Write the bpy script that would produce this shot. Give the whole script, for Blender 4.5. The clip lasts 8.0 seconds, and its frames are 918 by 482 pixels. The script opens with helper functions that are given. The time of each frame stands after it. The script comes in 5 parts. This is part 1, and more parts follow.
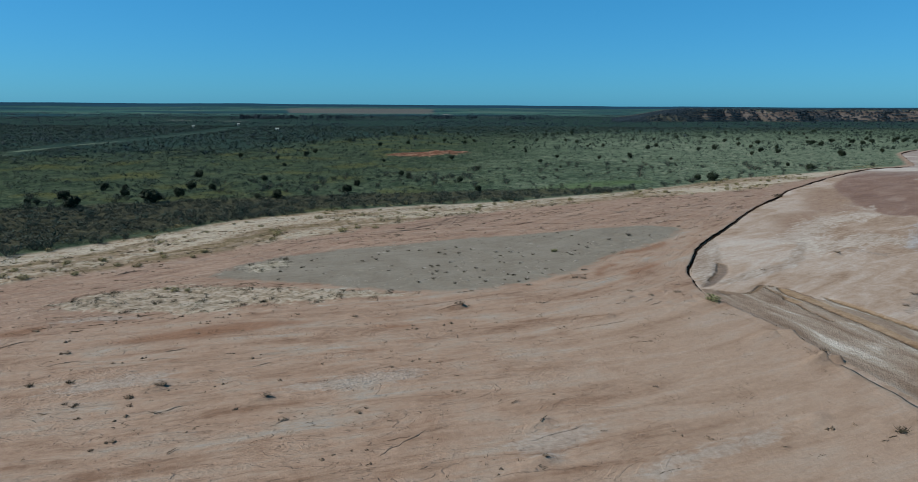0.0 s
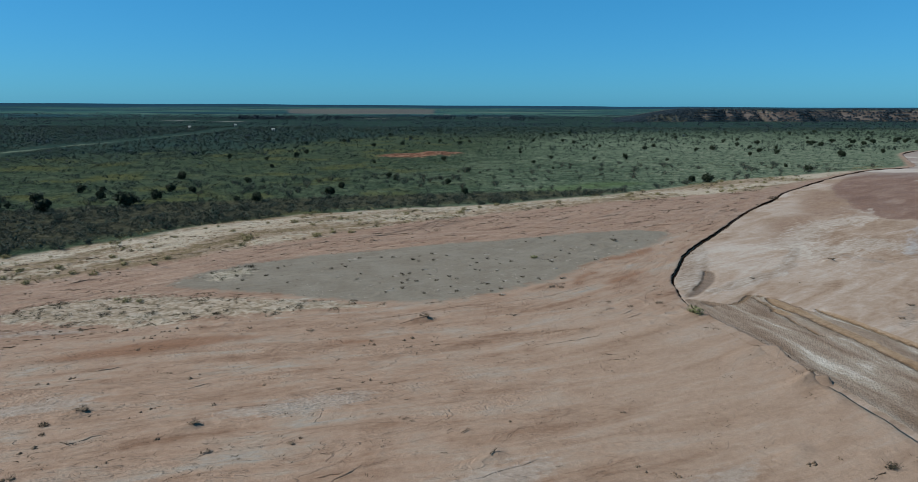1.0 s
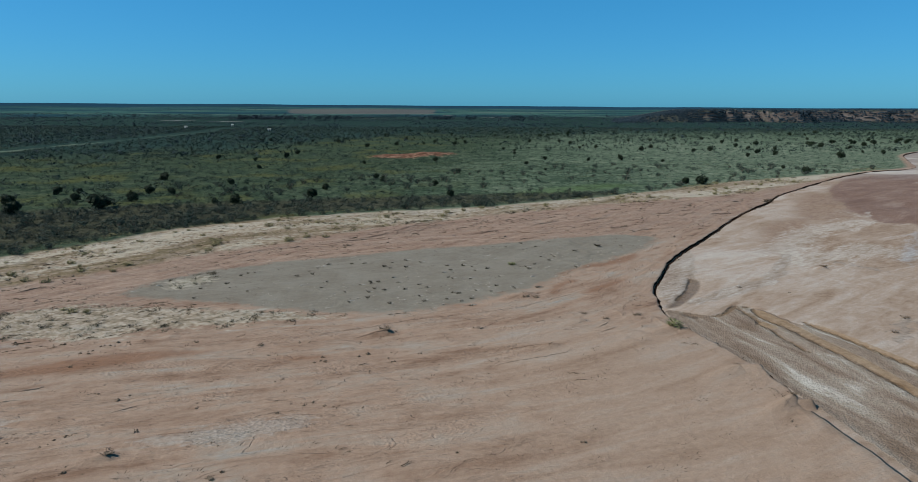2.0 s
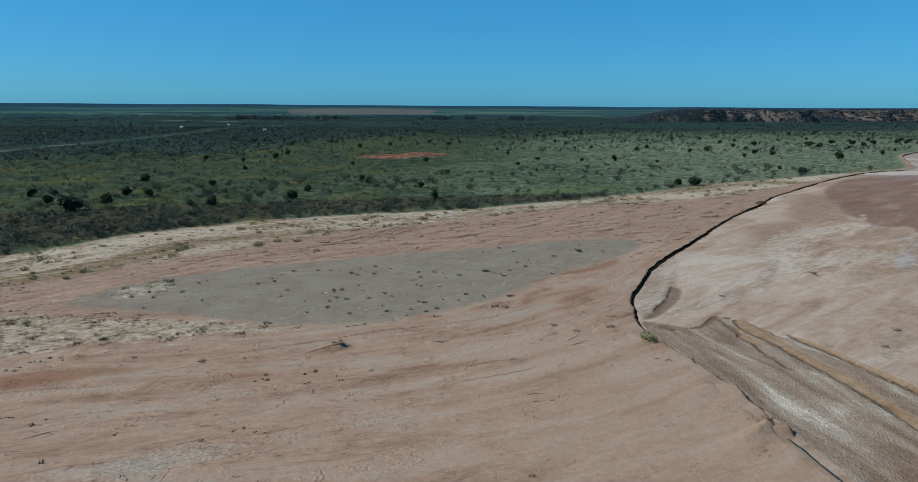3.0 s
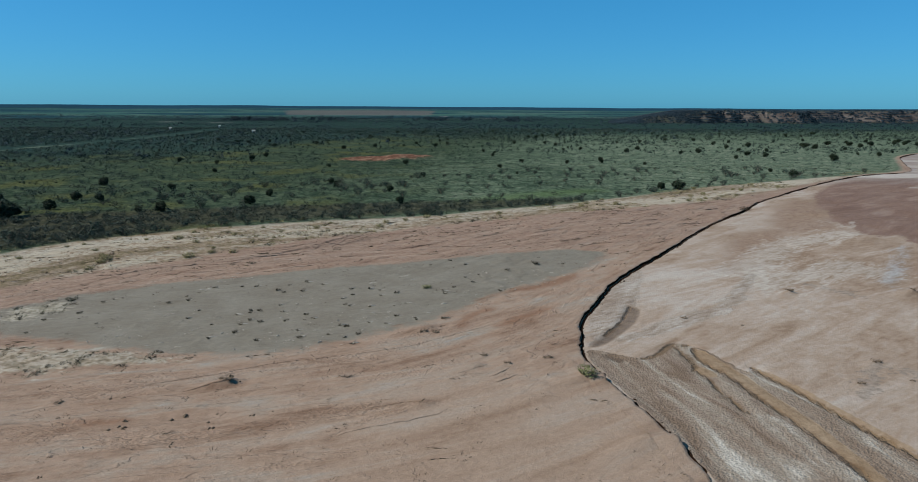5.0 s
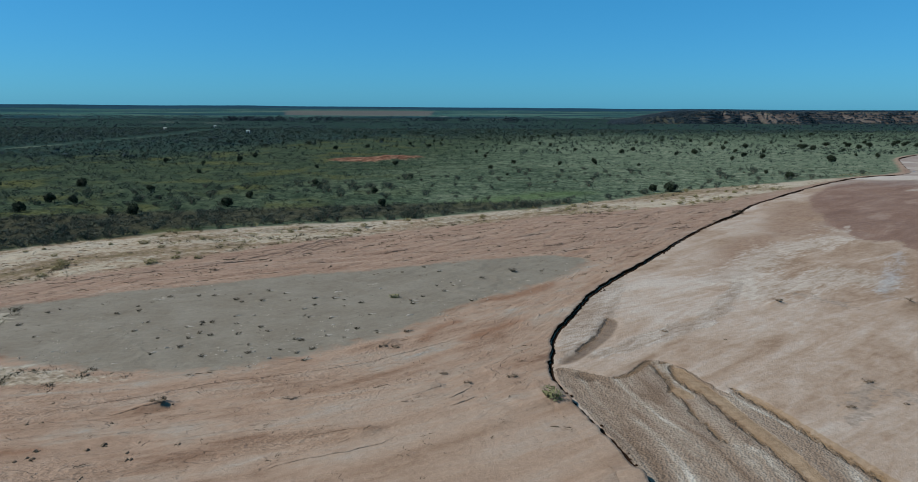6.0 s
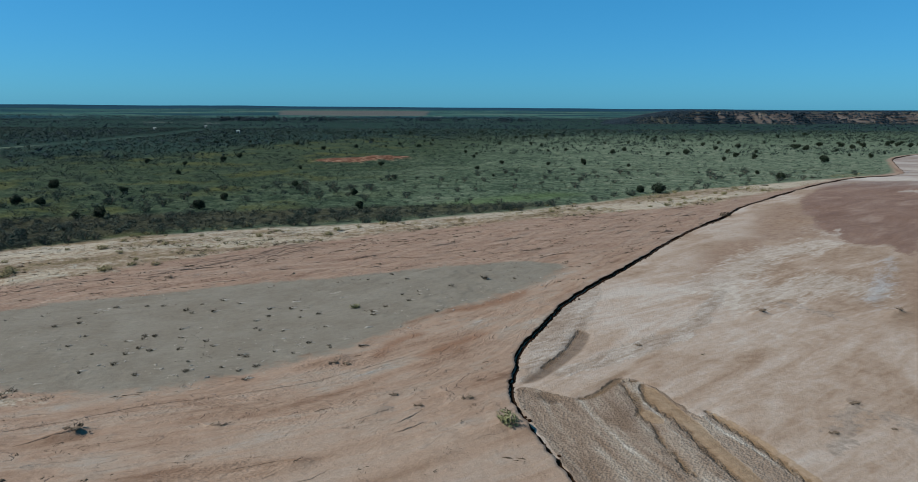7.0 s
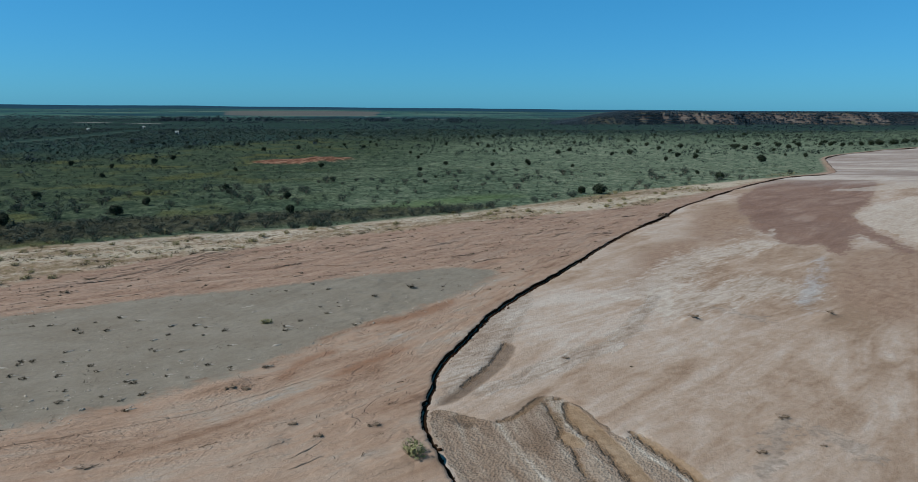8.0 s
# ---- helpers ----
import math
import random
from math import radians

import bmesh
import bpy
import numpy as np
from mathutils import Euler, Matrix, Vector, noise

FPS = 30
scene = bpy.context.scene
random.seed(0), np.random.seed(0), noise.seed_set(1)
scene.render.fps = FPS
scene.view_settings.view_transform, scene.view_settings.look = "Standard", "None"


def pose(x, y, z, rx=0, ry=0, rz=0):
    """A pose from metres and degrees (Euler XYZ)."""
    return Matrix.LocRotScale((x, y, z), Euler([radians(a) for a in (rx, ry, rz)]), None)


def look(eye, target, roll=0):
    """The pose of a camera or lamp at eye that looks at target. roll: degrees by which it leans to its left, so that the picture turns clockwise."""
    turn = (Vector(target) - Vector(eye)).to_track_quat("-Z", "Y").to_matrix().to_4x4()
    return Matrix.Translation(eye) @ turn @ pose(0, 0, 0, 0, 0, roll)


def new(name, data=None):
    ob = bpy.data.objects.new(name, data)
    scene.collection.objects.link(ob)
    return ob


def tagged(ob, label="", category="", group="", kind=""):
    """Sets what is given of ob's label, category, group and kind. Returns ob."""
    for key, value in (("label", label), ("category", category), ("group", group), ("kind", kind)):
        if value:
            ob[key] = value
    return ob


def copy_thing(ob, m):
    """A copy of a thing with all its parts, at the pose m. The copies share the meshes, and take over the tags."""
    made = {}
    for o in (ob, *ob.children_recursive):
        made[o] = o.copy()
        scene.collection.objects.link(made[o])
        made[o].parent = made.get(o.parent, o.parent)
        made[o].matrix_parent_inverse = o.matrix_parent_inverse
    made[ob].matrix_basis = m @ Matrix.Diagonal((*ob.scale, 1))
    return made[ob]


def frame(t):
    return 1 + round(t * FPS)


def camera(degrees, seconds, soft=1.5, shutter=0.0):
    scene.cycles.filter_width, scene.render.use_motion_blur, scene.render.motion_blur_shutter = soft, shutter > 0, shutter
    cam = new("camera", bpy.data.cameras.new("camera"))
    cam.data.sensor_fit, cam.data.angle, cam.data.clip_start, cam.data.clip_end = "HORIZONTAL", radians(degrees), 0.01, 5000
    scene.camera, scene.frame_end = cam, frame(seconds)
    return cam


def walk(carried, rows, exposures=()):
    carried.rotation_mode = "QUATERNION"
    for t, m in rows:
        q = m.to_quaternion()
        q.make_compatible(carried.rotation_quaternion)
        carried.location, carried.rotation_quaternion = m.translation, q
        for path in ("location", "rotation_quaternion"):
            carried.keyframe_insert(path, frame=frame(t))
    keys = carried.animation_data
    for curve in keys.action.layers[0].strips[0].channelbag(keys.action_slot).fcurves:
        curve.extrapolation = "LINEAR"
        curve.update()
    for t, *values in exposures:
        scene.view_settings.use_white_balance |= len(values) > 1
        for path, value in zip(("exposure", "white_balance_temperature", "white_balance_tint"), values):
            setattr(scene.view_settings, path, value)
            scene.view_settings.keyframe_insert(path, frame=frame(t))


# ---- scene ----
cam = camera(70.6, 8.0, soft=0.6)
METRES, EYE, TILT, LEAN, TURN = 42.1, 20.0, 0.0, 0.0, 0.0
ROWS = [
    (0.0, 0.0, 0.0, 0.0, 0.05, -11.8, -0.22),
    (0.5, 0.0422, 0.0518, -0.001, 0.1, -11.8, -0.23),
    (1.0, 0.0862, 0.1024, -0.0021, 0.22, -11.77, -0.17),
    (1.5, 0.128, 0.1518, -0.0033, 0.31, -11.75, -0.2),
    (3.0, 0.2575, 0.2948, -0.0077, 0.5, -11.74, -0.2),
    (3.5, 0.2999, 0.3412, -0.0092, 0.54, -11.72, -0.19),
    (4.0, 0.3399, 0.3875, -0.0105, 0.56, -11.69, -0.22),
    (4.5, 0.3805, 0.4347, -0.0118, 0.56, -11.67, -0.17),
    (6.0, 0.4947, 0.5793, -0.0165, 0.58, -11.6, -0.26),
    (6.5, 0.532, 0.6275, -0.0185, 0.6, -11.6, -0.24),
    (7.0, 0.5682, 0.6747, -0.0199, 0.25, -11.59, -0.26),
    (7.5, 0.6053, 0.7213, -0.0212, -1.45, -11.56, -0.3),
    (8.0, 0.6416, 0.7661, -0.0228, -3.93, -11.53, -0.34),
]
walk(cam, [(t, pose(0, 0, EYE, TILT, LEAN, TURN) @ pose(METRES * x, METRES * y, METRES * z, 90 + pitch, roll, yaw)) for t, x, y, z, yaw, pitch, roll in ROWS])

# ---- daylight: clear blue sky, sun on the left ----
SUN_EL, SUN_AZ = radians(45), radians(-97)
world = bpy.data.worlds.new("sky")
scene.world = world
world.use_nodes = True
wn = world.node_tree
sky = wn.nodes.new("ShaderNodeTexSky")
sky.sky_type, sky.sun_disc = "NISHITA", False
sky.sun_elevation, sky.sun_rotation = SUN_EL, SUN_AZ
sky.altitude, sky.air_density, sky.dust_density, sky.ozone_density = 300, 0.9, 0.55, 3.2
sky_tone = wn.nodes.new("ShaderNodeMix")
sky_tone.data_type, sky_tone.blend_type = "RGBA", "MULTIPLY"
sky_tone.inputs[0].default_value = 1.0
wn.links.new(sky.outputs[0], sky_tone.inputs[6])
sky_tone.inputs[7].default_value = (0.252, 0.60, 0.90, 1)
sky_even = wn.nodes.new("ShaderNodeMix")
sky_even.data_type = "RGBA"
sky_even.inputs[0].default_value = 0.40
sky_even.inputs[7].default_value = (0.12, 2.70, 5.00, 1)
wn.links.new(sky_tone.outputs[2], sky_even.inputs[6])
wn.links.new(sky_even.outputs[2], wn.nodes["Background"].inputs["Color"])
wn.nodes["Background"].inputs["Strength"].default_value = 0.095
sun_data = bpy.data.lights.new("sun", "SUN")
sun_data.energy, sun_data.angle, sun_data.color = 5.0, radians(0.5), (1.0, 0.965, 0.91)
sun = new("sun", sun_data)
to_sun = Vector((math.sin(SUN_AZ) * math.cos(SUN_EL), math.cos(SUN_AZ) * math.cos(SUN_EL), math.sin(SUN_EL)))
sun.matrix_basis = look(to_sun * 400, (0, 0, 0))
scene.view_settings.exposure = 0.38


# ---- node helpers ----
class Net:
    """A material's node tree, with short calls for the nodes used here."""

    def __init__(self, name, rough=0.9, spec=0.15):
        self.mat = bpy.data.materials.new(name)
        self.mat.use_nodes = True
        self.nt = self.mat.node_tree
        self.bsdf = self.nt.nodes["Principled BSDF"]
        self.bsdf.inputs["Roughness"].default_value = rough
        self.bsdf.inputs["Specular IOR Level"].default_value = spec

    def put(self, socket, value):
        if isinstance(value, bpy.types.NodeSocket):
            self.nt.links.new(value, socket)
        elif isinstance(value, tuple) and len(value) == 3 and socket.type == "RGBA":
            socket.default_value = (*value, 1)
        else:
            socket.default_value = value

    def m(self, op, a, b=0.0, c=None, clamp=False):
        n = self.nt.nodes.new("ShaderNodeMath")
        n.operation, n.use_clamp = op, clamp
        self.put(n.inputs[0], a), self.put(n.inputs[1], b)
        if c is not None:
            self.put(n.inputs[2], c)
        return n.outputs[0]

    def add(self, *terms):
        out = terms[0]
        for term in terms[1:]:
            out = self.m("ADD", out, term)
        return out

    def mul(self, a, b):
        return self.m("MULTIPLY", a, b)

    def step(self, v, lo, hi):
        n = self.nt.nodes.new("ShaderNodeMapRange")
        n.interpolation_type = "SMOOTHSTEP"
        self.put(n.inputs["Value"], v)
        n.inputs["From Min"].default_value, n.inputs["From Max"].default_value = lo, hi
        return n.outputs[0]

    def attr(self, name):
        n = self.nt.nodes.new("ShaderNodeAttribute")
        n.attribute_name = name
        return n.outputs["Fac"]

    def place(self):
        return self.nt.nodes.new("ShaderNodeTexCoord").outputs["Object"]

    def parts(self, vec):
        n = self.nt.nodes.new("ShaderNodeSeparateXYZ")
        self.put(n.inputs[0], vec)
        return n.outputs

    def vec(self, x, y, z=0.0):
        n = self.nt.nodes.new("ShaderNodeCombineXYZ")
        for s, val in zip(n.inputs, (x, y, z)):
            self.put(s, val)
        return n.outputs[0]

    def noise(self, vec, scale, detail=5.0, rough=0.55, dist=0.0):
        n = self.nt.nodes.new("ShaderNodeTexNoise")
        self.put(n.inputs["Vector"], vec)
        n.inputs["Scale"].default_value, n.inputs["Detail"].default_value = scale, detail
        n.inputs["Roughness"].default_value, n.inputs["Distortion"].default_value = rough, dist
        return n.outputs["Fac"]

    def cells(self, vec, scale, feature="F1"):
        n = self.nt.nodes.new("ShaderNodeTexVoronoi")
        n.feature = feature
        self.put(n.inputs["Vector"], vec)
        n.inputs["Scale"].default_value = scale
        return n.outputs["Distance"]

    def ramp(self, fac, stops):
        n = self.nt.nodes.new("ShaderNodeValToRGB")
        self.put(n.inputs[0], fac)
        el = n.color_ramp.elements
        while len(el) < len(stops):
            el.new(0.5)
        for e, (at, col) in zip(el, stops):
            e.position, e.color = at, (*col, 1)
        return n.outputs[0]

    def mix(self, fac, a, b, blend="MIX"):
        n = self.nt.nodes.new("ShaderNodeMix")
        n.data_type, n.blend_type = "RGBA", blend
        self.put(n.inputs[0], fac), self.put(n.inputs[6], a), self.put(n.inputs[7], b)
        return n.outputs[2]

    def scale(self, col, k):
        """A colour times a number."""
        n = self.nt.nodes.new("ShaderNodeVectorMath")
        n.operation = "SCALE"
        self.put(n.inputs[0], col), self.put(n.inputs["Scale"], k)
        return n.outputs[0]

    def relief(self, height, strength, distance):
        n = self.nt.nodes.new("ShaderNodeBump")
        n.inputs["Strength"].default_value, n.inputs["Distance"].default_value = strength, distance
        self.put(n.inputs["Height"], height)
        self.nt.links.new(n.outputs[0], self.bsdf.inputs["Normal"])

    def done(self, color, rough=None):
        self.put(self.bsdf.inputs["Base Color"], color)
        if rough is not None:
            self.put(self.bsdf.inputs["Roughness"], rough)
        return self.mat


# ---- materials ----
def ground_material():
    """Dry river sand, silt, mud and pasture, told apart by the plan's distances that the ground carries."""
    g = Net("river_sand_and_pasture", 0.92, 0.12)
    p = g.place()
    px, py, pz = g.parts(p)
    veg, bank, run = g.attr("d_veg"), g.attr("d_bank"), g.attr("d_flow")
    along = g.add(g.mul(px, 0.9), g.mul(py, 0.43))
    flow = g.vec(g.mul(along, 0.085), g.mul(run, 0.42), 0.0)
    streak = g.noise(flow, 1.0, 8, 0.62, 0.5)
    fine_streak = g.noise(g.vec(g.mul(along, 0.5), g.mul(run, 2.4), 3.0), 1.0, 6, 0.62, 0.8)
    big = g.noise(p, 0.035, 4, 0.5)
    mid = g.noise(p, 0.22, 6, 0.6)
    clump = g.noise(p, 0.9, 5, 0.6)
    fine = g.noise(p, 2.4, 6, 0.65)
    grain = g.noise(p, 11.0, 4, 0.65)
    off = lambda n, k: g.mul(g.m("SUBTRACT", n, 0.5), k)
    wob = g.add(off(mid, 7.0), off(clump, 3.0), off(fine, 1.6))
    wob_s = g.add(off(fine, 1.3), off(clump, 2.0), off(streak, 2.4))
    eroded = g.step(g.add(veg, g.mul(wob, 0.8)), -46.0, -28.0)

    # river sand with flow streaks
    sand_fac = g.add(g.mul(streak, 0.65), g.mul(mid, 0.2), off(clump, 0.16), off(fine_streak, 0.16), 0.06)
    sand = g.ramp(sand_fac, [(0.35, (0.130, 0.078, 0.050)), (0.42, (0.174, 0.115, 0.079)), (0.49, (0.205, 0.142, 0.101)), (0.57, (0.204, 0.159, 0.121)), (0.64, (0.196, 0.180, 0.155))])
    blown = g.mul(g.step(g.add(px, g.mul(wob, 1.5), off(streak, 30.0)), -4.0, 22.0), g.step(g.add(py, g.mul(wob, 1.2)), 74.0, 60.0))
    sand = g.mix(g.mul(blown, 0.7), sand, g.ramp(g.add(g.mul(streak, 0.7), g.mul(fine_streak, 0.3)), [(0.38, (0.186, 0.130, 0.090)), (0.52, (0.214, 0.155, 0.112)), (0.66, (0.232, 0.182, 0.142))]))
    strand = g.noise(g.vec(g.mul(along, 0.10), g.mul(veg, 0.75), 7.0), 1.0, 7, 0.65, 0.5)
    red_sand = g.ramp(g.add(g.mul(strand, 0.5), g.mul(fine_streak, 0.25), g.mul(fine, 0.25)), [(0.34, (0.098, 0.056, 0.037)), (0.44, (0.164, 0.104, 0.073)), (0.54, (0.203, 0.140, 0.102)), (0.66, (0.262, 0.200, 0.156))])
    sand = g.mix(g.mul(eroded, 0.75), sand, red_sand)
    wet_red = g.step(g.add(g.attr("d_redsand"), g.mul(wob_s, 0.8)), -0.5, 0.9)
    sand = g.mix(g.mul(wet_red, 0.75), sand, (0.132, 0.066, 0.036))
    wash = g.step(g.add(g.attr("d_wash"), g.mul(wob_s, 0.9), off(fine_streak, 2.5)), -0.5, 0.5)
    sand = g.mix(g.mul(wash, 0.42), sand, g.ramp(fine, [(0.36, (0.168, 0.154, 0.132)), (0.64, (0.245, 0.230, 0.202))]))
    # grey silt flat
    grey = g.step(g.add(g.attr("d_grey"), g.mul(wob_s, 1.1), off(mid, 2.0)), -0.7, 0.8)
    silt = g.ramp(g.add(g.mul(mid, 0.5), g.mul(fine_streak, 0.3), g.mul(clump, 0.2)), [(0.34, (0.108, 0.091, 0.068)), (0.5, (0.128, 0.112, 0.087)), (0.66, (0.152, 0.136, 0.109))])
    col = g.mix(grey, sand, silt)
    # straw-coloured strand with dry grass, and the small grassy bar
    tan = g.step(g.add(g.attr("d_tan"), g.mul(wob, 0.6)), -1.0, 1.6)
    band = g.noise(g.vec(g.mul(along, 0.03), g.mul(veg, 0.17), 5.0), 1.0, 5, 0.6, 0.5)
    straw = g.ramp(g.add(g.mul(clump, 0.3), g.mul(fine, 0.15), g.mul(band, 0.55), 0.03), [(0.40, (0.058, 0.048, 0.020)), (0.46, (0.120, 0.092, 0.048)), (0.51, (0.175, 0.132, 0.090)), (0.55, (0.258, 0.222, 0.162)), (0.64, (0.305, 0.272, 0.208))])
    col = g.mix(g.mul(tan, 0.88), col, straw)
    rim = g.mul(g.step(g.add(veg, off(clump, 4.0), off(mid, 5.0)), -7.0, -4.0), g.step(g.add(px, g.mul(wob, 4.0)), 75.0, 10.0))
    col = g.mix(g.mul(g.mul(rim, g.step(g.noise(p, 0.12, 4), 0.42, 0.6)), 0.6), col, g.ramp(g.add(g.mul(clump, 0.5), g.mul(fine, 0.5)), [(0.4, (0.16, 0.135, 0.095)), (0.55, (0.31, 0.28, 0.225))]))
    bar = g.step(g.add(g.attr("d_bar"), g.mul(wob_s, 2.2), off(mid, 5.0)), -0.4, 1.0)
    barcol = g.ramp(g.add(g.mul(fine, 0.5), g.mul(clump, 0.5)), [(0.40, (0.085, 0.078, 0.046)), (0.47, (0.185, 0.160, 0.112)), (0.56, (0.290, 0.262, 0.205))])
    col = g.mix(g.mul(bar, 0.62), col, barcol)

    # the lower bed beyond the cut bank
    river = g.step(g.add(bank, g.mul(wob_s, 0.05)), -0.9, -0.7)
    bu, bv = g.add(g.mul(px, 0.79), g.mul(py, 0.61)), g.add(g.mul(px, -0.61), g.mul(py, 0.79))
    swash = g.noise(g.vec(g.mul(bu, 0.055), g.mul(bv, 0.22), 4.0), 1.0, 8, 0.62, 1.2)
    fine_swash = g.noise(g.vec(g.mul(bu, 0.4), g.mul(bv, 1.6), 6.0), 1.0, 6, 0.62, 1.0)
    bed_fac = g.add(g.mul(big, 0.3), g.mul(swash, 0.5), g.mul(clump, 0.12), off(fine_swash, 0.2), 0.04)
    bed = g.ramp(bed_fac, [(0.40, (0.158, 0.108, 0.072)), (0.465, (0.204, 0.150, 0.109)), (0.535, (0.242, 0.192, 0.150)), (0.61, (0.276, 0.240, 0.202))])
    brown = g.step(g.add(g.attr("d_brown"), g.mul(wob, 0.6), off(swash, 9.0), off(fine_swash, 4.0)), -2.0, 2.0)
    bed = g.mix(g.mul(brown, 0.85), bed, g.ramp(g.add(g.mul(clump, 0.4), g.mul(fine_swash, 0.6)), [(0.36, (0.124, 0.076, 0.050)), (0.64, (0.200, 0.140, 0.098))]))
    pale = g.step(g.add(g.m("MULTIPLY", g.attr("d_pale"), -1.0), g.mul(wob_s, 0.8), off(fine_swash, 9.0), off(swash, 8.0)), -4.0, -1.2)
    bed = g.mix(g.mul(pale, 0.42), bed, g.ramp(fine_swash, [(0.36, (0.200, 0.172, 0.138)), (0.5, (0.28, 0.252, 0.212)), (0.64, (0.35, 0.33, 0.29))]))
    mottle = g.step(g.add(g.attr("d_mottle"), off(clump, 5.0), off(fine, 3.5)), 0.7, 0.35)
    bed = g.mix(g.mul(mottle, 0.5), bed, g.ramp(fine, [(0.35, (0.105, 0.088, 0.072)), (0.65, (0.22, 0.19, 0.16))]))
    red = g.step(g.add(g.attr("d_red"), g.mul(wob, 0.3), off(swash, 5.0), off(fine_swash, 6.0)), -0.5, 0.6)
    red_mud = g.ramp(g.add(g.mul(swash, 0.6), g.mul(clump, 0.15), g.mul(fine_swash, 0.25)), [(0.38, (0.098, 0.056, 0.038)), (0.52, (0.132, 0.080, 0.056)), (0.64, (0.178, 0.124, 0.094))])
    bed = g.mix(g.mul(red, 0.95), bed, red_mud)
    film = g.step(g.add(g.attr("d_film"), g.mul(wob, 0.4), off(swash, 8.0), off(fine_swash, 4.0)), -0.8, 1.6)
    bed = g.mix(g.mul(film, 0.6), bed, g.ramp(clump, [(0.4, (0.180, 0.182, 0.180)), (0.6, (0.240, 0.235, 0.225))]))
    tongue = g.step(g.add(g.attr("d_tongue"), g.mul(wob_s, 0.3), off(fine_swash, 2.5), off(swash, 3.0)), -0.15, 0.15)
    bed = g.mix(g.mul(tongue, 0.5), bed, g.ramp(g.add(g.mul(fine_swash, 0.6), g.mul(clump, 0.4)), [(0.36, (0.23, 0.195, 0.155)), (0.64, (0.34, 0.31, 0.265))]))
    upper = g.mul(g.step(g.add(py, g.mul(wob, 2.0), off(swash, 40.0)), 186.0, 214.0), g.step(py, 470.0, 330.0))
    bars = g.noise(g.vec(g.mul(px, 0.018), g.mul(py, 0.11), 8.0), 1.0, 6, 0.6, 0.8)
    bed = g.mix(g.mul(upper, 0.75), bed, g.ramp(bars, [(0.38, (0.128, 0.100, 0.088)), (0.5, (0.176, 0.146, 0.128)), (0.56, (0.250, 0.222, 0.192)), (0.64, (0.300, 0.276, 0.246))]))
    down = g.noise(g.vec(g.mul(py, 0.12), g.mul(bank, 0.55), 9.0), 1.0, 6, 0.6, 0.7)
    lane = g.step(g.add(g.attr("d_lane"), off(fine, 0.4), off(clump, 1.4), off(fine_swash, 2.2), off(swash, 2.0)), -0.06, 0.2)
    lane_col = g.ramp(g.add(g.mul(fine_swash, 0.55), g.mul(down, 0.3), g.mul(fine, 0.15)), [(0.38, (0.110, 0.080, 0.058)), (0.46, (0.168, 0.132, 0.102)), (0.54, (0.222, 0.190, 0.156)), (0.64, (0.300, 0.276, 0.238))])
    bed = g.mix(g.mul(lane, 0.72), bed, lane_col)
    rip = g.step(g.add(g.attr("d_rip"), off(fine, 0.3), off(clump, 0.8)), -0.05, 0.08)
    rip_col = g.ramp(g.add(g.mul(down, 0.85), g.mul(fine, 0.15), -0.01), [(0.36, (0.118, 0.082, 0.056)), (0.47, (0.160, 0.120, 0.088)), (0.57, (0.196, 0.162, 0.126)), (0.68, (0.310, 0.285, 0.240))])
    bed = g.mix(rip, bed, rip_col)
    ochre = g.step(g.add(g.attr("d_ochre"), off(fine, 0.3), off(clump, 0.5)), -0.05, 0.1)
    bed = g.mix(g.mul(ochre, 0.65), bed, g.ramp(g.add(g.mul(fine, 0.4), g.mul(clump, 0.6)), [(0.36, (0.128, 0.080, 0.040)), (0.64, (0.205, 0.142, 0.084))]))
    edge = g.add(g.attr("d_crease"), off(fine, 0.35), off(clump, 0.5))
    bed = g.mix(g.mul(g.step(edge, 0.34, 0.1), 0.75), bed, g.ramp(mid, [(0.35, (0.070, 0.042, 0.022)), (0.65, (0.130, 0.082, 0.042))]))
    wet = g.step(g.add(g.attr("d_wet"), g.mul(wob_s, 0.2)), -0.15, 0.3)
    bed = g.mix(g.mul(wet, 0.85), bed, g.ramp(clump, [(0.35, (0.070, 0.046, 0.028)), (0.65, (0.128, 0.090, 0.060))]))
    col = g.mix(river, col, bed)

    # pasture: pale grass, litter, bare soil
    pasture = g.step(g.add(g.attr("d_field"), g.mul(wob, 0.45)), -0.8, 1.6)
    grass = g.ramp(g.add(g.mul(big, 0.22), g.mul(mid, 0.24), g.mul(clump, 0.32), g.mul(fine, 0.22)), [(0.42, (0.022, 0.036, 0.024)), (0.465, (0.036, 0.055, 0.036)), (0.50, (0.052, 0.076, 0.049)), (0.54, (0.078, 0.102, 0.068)), (0.59, (0.120, 0.136, 0.096))])
    moist = g.step(g.add(px, g.mul(py, -0.22), g.mul(wob, 4.0)), 0.0, -80.0)
    grass = g.mix(g.mul(moist, 0.8), grass, g.ramp(g.add(g.mul(mid, 0.4), g.mul(clump, 0.35), g.mul(fine, 0.25)), [(0.42, (0.010, 0.018, 0.013)), (0.50, (0.023, 0.036, 0.022)), (0.58, (0.048, 0.062, 0.035))]))
    olive = g.mul(g.step(g.noise(p, 0.045, 4, 0.6), 0.5, 0.64), g.step(px, 20.0, -30.0))
